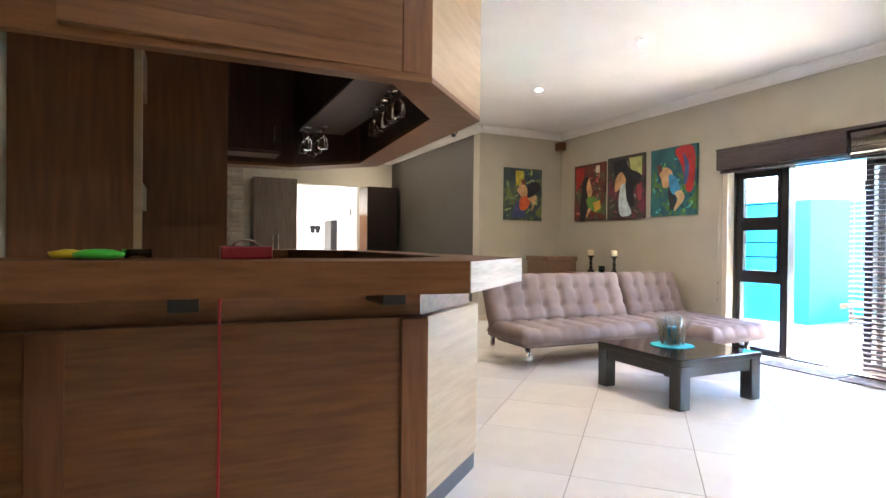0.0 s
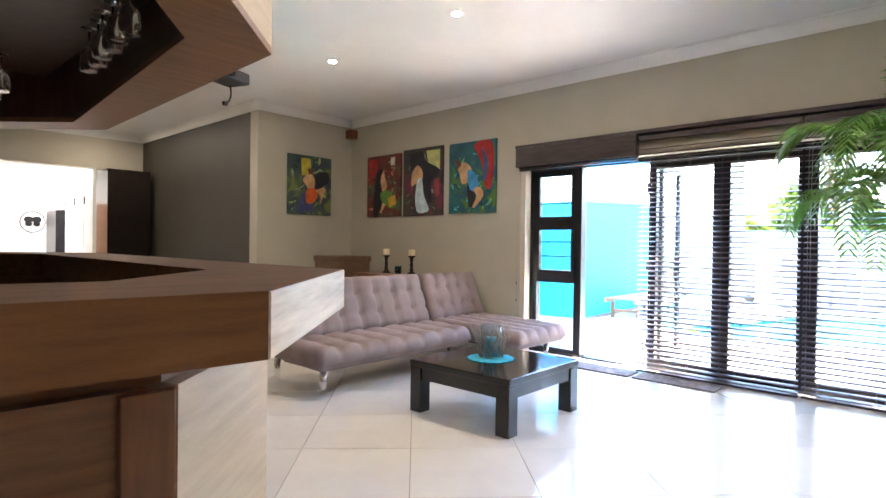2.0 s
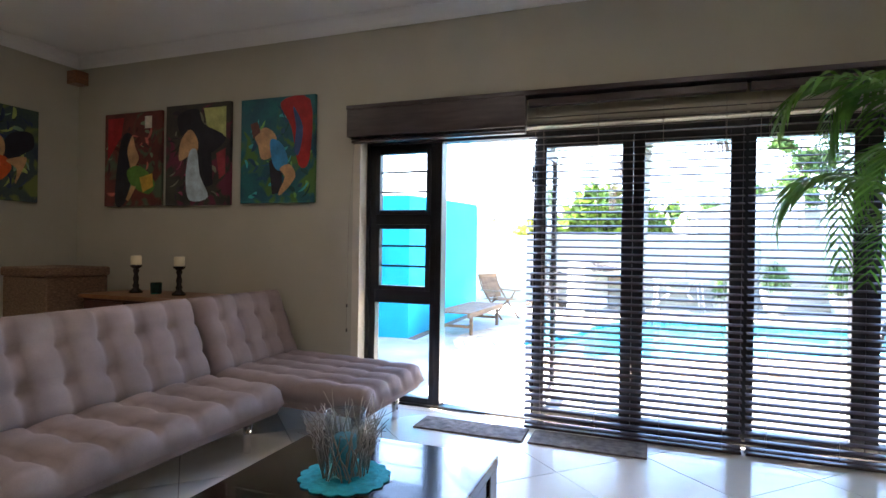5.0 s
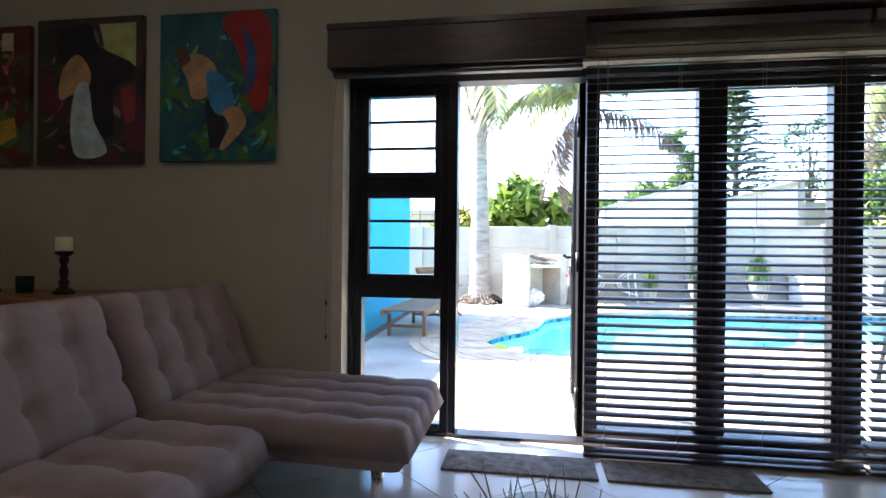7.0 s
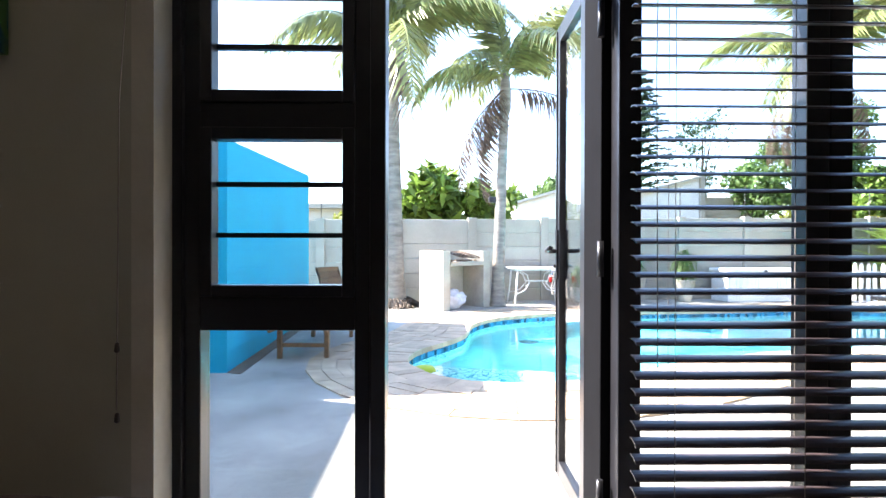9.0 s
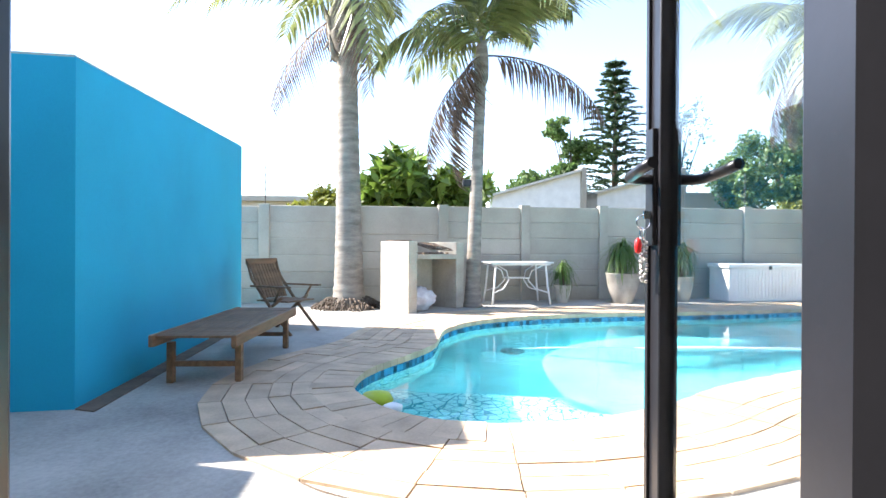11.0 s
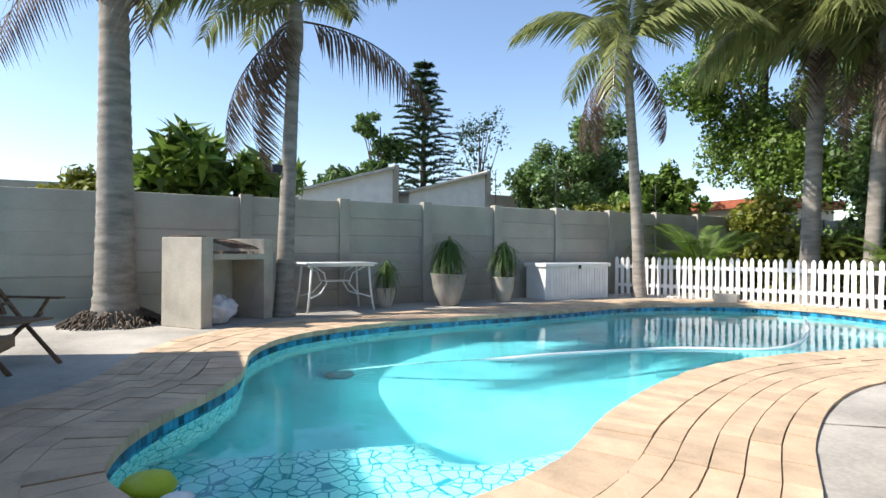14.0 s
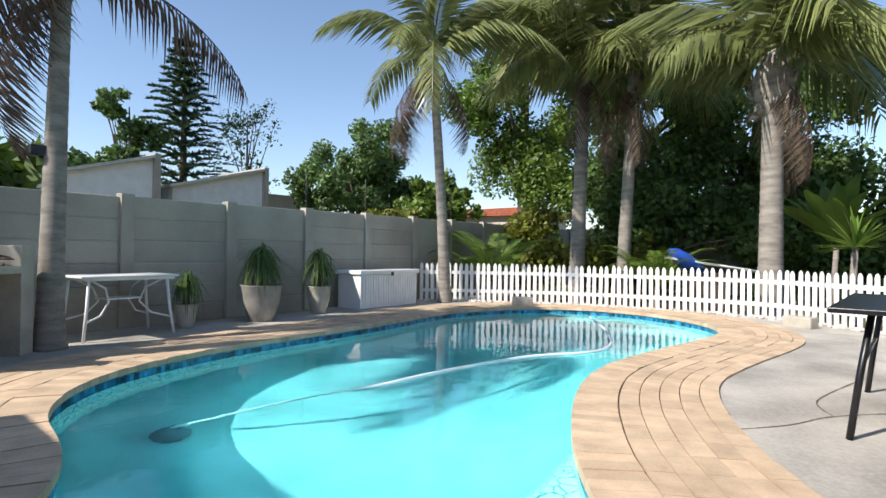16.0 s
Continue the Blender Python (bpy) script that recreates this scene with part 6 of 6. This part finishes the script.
gl_mat = {"g": mat("green plastic", (0.05, 0.55, 0.06), 0.4, 0.1), "y": mat("yellow plastic", (0.6, 0.5, 0.03), 0.4, 0.1), "r": mat("dark red", (0.22, 0.01, 0.02), 0.35, 0.1)}
toy = thing("toy", "green, yellow and clear plastic toy on the bar", "toy", (-0.245, 2.07, 1.173))
part("body", lathe(bmesh.new(), [(0.02, 0), (0.07, 0.004), (0.075, 0.018), (0.04, 0.03), (0.01, 0.032)], 18), gl_mat["g"], toy)
part("lid", lathe(bmesh.new(), [(0.01, 0), (0.05, 0.004), (0.055, 0.022), (0.01, 0.03)], 18, (-0.085, 0.02, 0)), gl_mat["y"], toy)
part("cup", lathe(bmesh.new(), [(0.03, 0), (0.045, 0.004), (0.045, 0.03), (0.04, 0.032), (0.038, 0.006), (0.001, 0.006)], 18, (0.105, 0.03, 0)), CLEAR, toy)
bxr = thing("red_box", "small dark red box with a handle on the bar", "box", (0.20, 2.07, 1.173))
part("body", bx(-0.085, -0.05, 0, 0.085, 0.05, 0.045, 0.006), gl_mat["r"], bxr)
part("handle", tube(bmesh.new(), [(-0.045, 0, 0.045), (-0.03, 0, 0.062), (0, 0, 0.068), (0.03, 0, 0.062), (0.045, 0, 0.045)], 0.004, 8), CHROME, bxr)
solo("red_cable", tube(bmesh.new(), [(0.125, 2.19, 1.045), (0.125, 2.27, 0.98), (0.128, 2.285, 0.6), (0.124, 2.285, 0.25), (0.135, 2.28, 0.002)], 0.006, 6), mat("red cable", (0.45, 0.02, 0.03), 0.5, 0.05), "red cable hanging down the bar front", "cable")

# dining and kitchen beyond the bar
STONE = mat("pale stacked stone", (0.42, 0.37, 0.30), 0.9, 0.2, 4, 0.6, rand=0.2)
col = thing("stone_column", "column clad in pale stacked stone slips", "column", (0.60, 8.6, 0))
part("core", bx(-0.16, -0.16, 0, 0.16, 0.16, CEIL - 0.002), STONE, col)
slip = part("stone", bx(-0.07, -0.02, -0.03, 0.07, 0.012, 0.03, 0.004), STONE, col)
slip.matrix_basis = pose(-0.09, -0.17, 0.035)
for k in range(46):
    for j in (-1, 1):
        if k or j > 0:
            shared("stone", slip.data, pose(0.09 * j + random.uniform(-0.015, 0.015), -0.17 + random.uniform(-0.012, 0.008), 0.035 + 0.0655 * k) @ Matrix.Diagonal((random.uniform(0.85, 1.35), 1, 1, 1)), col)
WARD = mat("grey brown laminate", (0.12, 0.095, 0.075), 0.5, 0.15, 3, 0.05, stretch=(8, 8, 1))
wd = thing("tall_cupboard", "tall grey-brown laminate cupboard with steel bar handles", "cupboard", (1.65, 11.65, 0))
part("body", bx(-0.42, -0.28, 0, 0.42, 0.32, 2.52, 0.004), WARD, wd)
for s in (-1, 1):
    dd = part("door", bx(s * 0.003, -0.302, 0.06, s * 0.415, -0.281, 2.5, 0.003), WARD, wd)
    part("handle", tube(bmesh.new(), [(s * 0.05, -0.32, 1.1), (s * 0.05, -0.32, 1.4)], 0.009, 8), CHROME, dd)
dk = thing("tall_cupboard", "tall dark brown cupboard beside the kitchen opening", "cupboard", (3.88, 11.68, 0))
part("body", bx(-0.34, -0.3, 0, 0.34, 0.3, 2.45, 0.004), WENGE, dk)
struct("kitchen_floor", bx(-2.9, 12.2, -0.2, 8.0, 16.2, -0.004), TILE, "cream tiled kitchen floor", "floor")
bm = bmesh.new()
box(bm, -2.9, 16.0, 0, 8.0, 16.2, 2.9), box(bm, 8.0, 12.2, 0, 8.2, 16.2, 1.0), box(bm, 8.0, 12.2, 2.3, 8.2, 16.2, 2.9), box(bm, 8.0, 12.2, 1.0, 8.2, 12.6, 2.3), box(bm, 8.0, 15.6, 1.0, 8.2, 16.2, 2.3)
struct("kitchen_wall", bm, WHITE, "white kitchen wall with a wide window", "wall")
struct("kitchen_wall_south", bx(4.45, 12.0, 0, 8.2, 12.2, 2.9), WHITE, "white kitchen wall", "wall")
struct("kitchen_wall_west", bx(-3.1, 12.2, 0, -2.9, 16.2, 2.9), WHITE, "white kitchen wall", "wall")
struct("kitchen_ceiling", bx(-3.1, 12.2, 2.9, 8.2, 16.2, 3.05), WHITE, "white kitchen ceiling", "ceiling")
# area lamp added as fill for the kitchen; no fitting is known there
kl = bpy.data.lights.new("kitchen_fill_light", "AREA")
kl.energy, kl.size, kl.color = 3.5, 1.0, (1.0, 0.95, 0.88)
new("kitchen_fill_light", kl).matrix_world = look((3.0, 14.6, 2.86), (3.0, 14.6001, 0))
for k in range(3):
    kc = thing("kitchen_cupboard", "tall white kitchen cupboard with black handles", "cupboard", (3.95, 12.75 + 0.62 * k, 0), 0, "kitchen cupboards")
    part("body", bx(-0.3, -0.30, 0, 0.4, 0.30, 2.4, 0.004), WHITE_PLASTIC, kc)
    for a, b in ((0.1, 1.55), (1.58, 2.38)):
        dd = part("door", bx(-0.32, -0.29, a, -0.302, 0.29, b, 0.003), WHITE_PLASTIC, kc)
        part("handle", bx(-0.34, 0.2, (a + b) / 2 - 0.07, -0.322, 0.23, (a + b) / 2 + 0.07, 0.003), STEEL_DARK, dd)
fr_ = thing("refrigerator", "tall dark steel refrigerator in the kitchen", "refrigerator", (3.9, 14.9, 0))
part("body", bx(-0.35, -0.4, 0, 0.35, 0.4, 1.85, 0.01), STEEL_DARK, fr_)
part("door", bx(-0.38, -0.39, 0.05, -0.352, 0.39, 1.83, 0.008), STEEL_DARK, fr_)
kd = struct("door_3", bx(1.75, 15.94, 0, 2.5, 15.995, 2.1), mat("orange brown door", (0.32, 0.15, 0.07), 0.5, 0.15), "orange-brown wooden kitchen door", "door")
clk = thing("wall_clock", "round white wall clock with a butterfly shape", "wall clock", (3.42, 15.99, 1.62))
part("rim", tube(bmesh.new(), [(0.23 * math.cos(a), -0.015, 0.23 * math.sin(a)) for a in [k * math.pi / 20 for k in range(41)]], 0.012, 6), STEEL_DARK, clk)
for s in (-1, 1):
    for zc, rr in ((0.05, 0.09), (-0.05, 0.065)):
        b2 = bmesh.new()
        prism(b2, [(s * 0.075 + rr * math.cos(a), zc + rr * 0.8 * math.sin(a)) for a in [k * math.pi / 8 for k in range(16)]], 0, 0.006)
        o = part("wing", b2, STEEL_DARK, clk)
        o.matrix_basis = pose(0, -0.01, 0, 90, 0, 0)


WEAVE = mat("woven seagrass", (0.24, 0.17, 0.10), 0.85, 0.3, 30, 0.9)
LINEN = mat("white linen", (0.72, 0.69, 0.62), 0.9, 0.06, 6, 0.3)


def dining_chair(x, y, turn, cover):
    c = thing("dining_chair", "woven dining chair with a white linen back cover" if cover else "brown woven dining chair at the dining table", "chair", (x, y, 0), turn, "dining chairs")
    part("seat", bx(-0.22, -0.22, 0.42, 0.22, 0.22, 0.48, 0.015), WEAVE, c)
    part("backrest", bx(-0.22, 0.18, 0.48, 0.22, 0.23, 1.0, 0.015), WEAVE, c)
    if cover:
        part("cover", bx(-0.235, 0.165, 0.55, 0.235, 0.245, 1.02, 0.02), LINEN, c, "white linen cover")
    for sx in (-0.19, 0.19):
        for sy in (-0.19, 0.19):
            part("leg", bx(sx - 0.02, sy - 0.02, 0, sx + 0.02, sy + 0.02, 0.42, 0.003), OAK_DARK, c)


dt = thing("dining_table", "dark wooden dining table set with dishes", "dining table", (2.55, 7.9, 0))
part("tabletop", bx(-0.5, -0.9, 0.71, 0.5, 0.9, 0.75, 0.008), OAK_DARK, dt)
for sx in (-0.42, 0.42):
    for sy in (-0.8, 0.8):
        part("leg", bx(sx - 0.04, sy - 0.04, 0, sx + 0.04, sy + 0.04, 0.71, 0.004), OAK_DARK, dt)
dining_chair(2.72, 6.72, 180, True)
dining_chair(3.33, 7.5, -90, False)
dining_chair(3.33, 8.3, -90, False)
dining_chair(1.8, 7.6, 90, True)
solo("bottle", lathe(bmesh.new(), [(0.04, 0), (0.042, 0.01), (0.042, 0.16), (0.015, 0.21), (0.015, 0.27), (0.001, 0.272)], 16, (2.75, 8.5, 0.752)), STEEL_DARK, "dark bottle on the dining table", "bottle")

crack = bmesh.new()
rn = random.Random(12)
for line in ([(8.85, 0.66), (8.6, 0.30), (8.42, -0.1), (8.0, -0.62)], [(8.42, -0.1), (8.55, -0.5), (8.4, -1.4)], [(8.2, 4.2), (7.9, 3.9), (7.55, 3.0), (7.4, 2.0)]):
    pts = catmull(line, 10, False)
    for a, c in zip(pts, pts[1:]):
        d = (c - a).normalized()
        nn = Vector((-d.y, d.x)) * rn.uniform(0.003, 0.008)
        crack.faces.new([crack.verts.new((q.x, q.y, -0.0085)) for q in (a - nn, c - nn, c + nn, a + nn)])
o = part("crack", crack, JOINT, pave, "thin dark cracks in the concrete")
o["kind"] = "stuff"

# ---- pieces: pool rim tiles, paving bricks, floor tiles ----
def quad_prism(bm, a, b, c, d, z0, z1, inset):
    ctr = (a + b + c + d) / 4
    top = [p.lerp(ctr, inset) for p in (a, b, c, d)]
    lo = [bm.verts.new((p.x, p.y, z0)) for p in (a, b, c, d)]
    hi = [bm.verts.new((p.x, p.y, z1)) for p in top]
    bm.faces.new(hi), bm.faces.new(lo[::-1])
    for i in range(4):
        bm.faces.new((lo[i], lo[(i + 1) % 4], hi[(i + 1) % 4], hi[i]))


def rim_tiles(lp):
    bm = bmesh.new()
    fine = resample([Vector(p) for p in lp], 0.05)
    ins = offset(fine, -0.006)
    n = len(fine)
    for row, (z0, z1) in enumerate(((-0.165, -0.117), (-0.115, -0.067), (-0.065, -0.022))):
        for i in range(n):
            j = (i + 1) % n
            g = 0.03
            p0, p1 = fine[i].lerp(fine[j], g), fine[i].lerp(fine[j], 1 - g)
            q0, q1 = ins[i].lerp(ins[j], g), ins[i].lerp(ins[j], 1 - g)
            v = [bm.verts.new((p.x, p.y, z)) for z in (z0, z1) for p in (p0, p1, q1, q0)]
            for f in ((0, 1, 2, 3), (7, 6, 5, 4), (3, 2, 6, 7), (0, 3, 7, 4), (1, 5, 6, 2)):
                bm.faces.new([v[k] for k in f])
    return bm


RIM = mat("blue glass mosaic", (0.02, 0.20, 0.36), 0.2, 0.3, 8, 0.05, island=0.75)
o = part("rim_tile", rim_tiles(loop), RIM, pool, "blue mosaic rim tiles", fix=True)
o["kind"] = "stuff"

near, rest = [], bmesh.new()
bands = [(-0.03, 0.26, 0.112)] + [(0.268 + 0.134 * k, 0.268 + 0.134 * k + 0.128, 0.245) for k in range(5)]
for bi, (d0, d1, ln) in enumerate(bands):
    base = resample([Vector(p) for p in loop], ln)
    if bi % 2:
        base = resample(base[1:] + base[:1], ln)
    sm = smooth_loop(base, 1)
    inner, outer = offset(sm, d0) if bi == 0 else offset(sm, d0), offset(sm, d1)
    n = len(base)
    for i in range(n):
        j = (i + 1) % n
        g = 0.0016 / ln
        a, b, c, d = inner[i].lerp(inner[j], g), inner[i].lerp(inner[j], 1 - g), outer[i].lerp(outer[j], 1 - g), outer[i].lerp(outer[j], g)
        if (c - d).length < 0.03 or (a - b).length < 0.02:
            continue
        jit = random.uniform(-0.004, 0.004)
        if a.x < 10.4 and a.y > 0.2 and len(near) < 300:
            bm = bmesh.new()
            ctr = (a + b + c + d) / 4
            quad_prism(bm, a, b, c, d, -0.05, 0.002 + jit, 0.008)
            near.append(part("brick", bm, BRICK, bed))
        else:
            quad_prism(rest, a, b, c, d, -0.05, 0.002 + jit, 0.008)
o = part("brick_courses", rest, BRICK_ISL, bed, "buff paving bricks in curved courses")
o["kind"] = "stuff"

STEP = 0.93 / math.sqrt(2)
HALF = STEP / 2 - 0.0025
tile_mesh = None
for iu in range(-14, 24):
    for iv in range(-14, 26):
        u, v = (-1.43 + 0.93 * iu + 0.465), (6.12 + 0.93 * (iv - 8) + 0.465)     # x - y, x + y of the centre
        cx, cy = (u + v) / 2, (v - u) / 2
        if not (-3.4 < cx < 6.5 and -3.8 < cy < 12.6):
            continue
        r = HALF * math.sqrt(2)
        poly = [(cx + r, cy), (cx, cy + r), (cx - r, cy), (cx, cy - r)]
        full = -2.7 < cx - r and cx + r < XW and -3.2 < cy - r and cy + r < 12.0
        if full and tile_mesh:
            shared("tile", tile_mesh, pose(cx, cy, random.uniform(-0.0004, 0.0004)), floor)
            continue
        q = clip(poly, -2.7, -3.2, XW + 0.015, 12.0)
        if len(q) < 3:
            continue
        bm = prism(bmesh.new(), [(x - cx, y - cy) for x, y in q], -0.02, 0.0)
        o = part("tile", bm, TILE, floor)
        o.matrix_basis = pose(cx, cy, 0)
        if full:
            tile_mesh = o.data
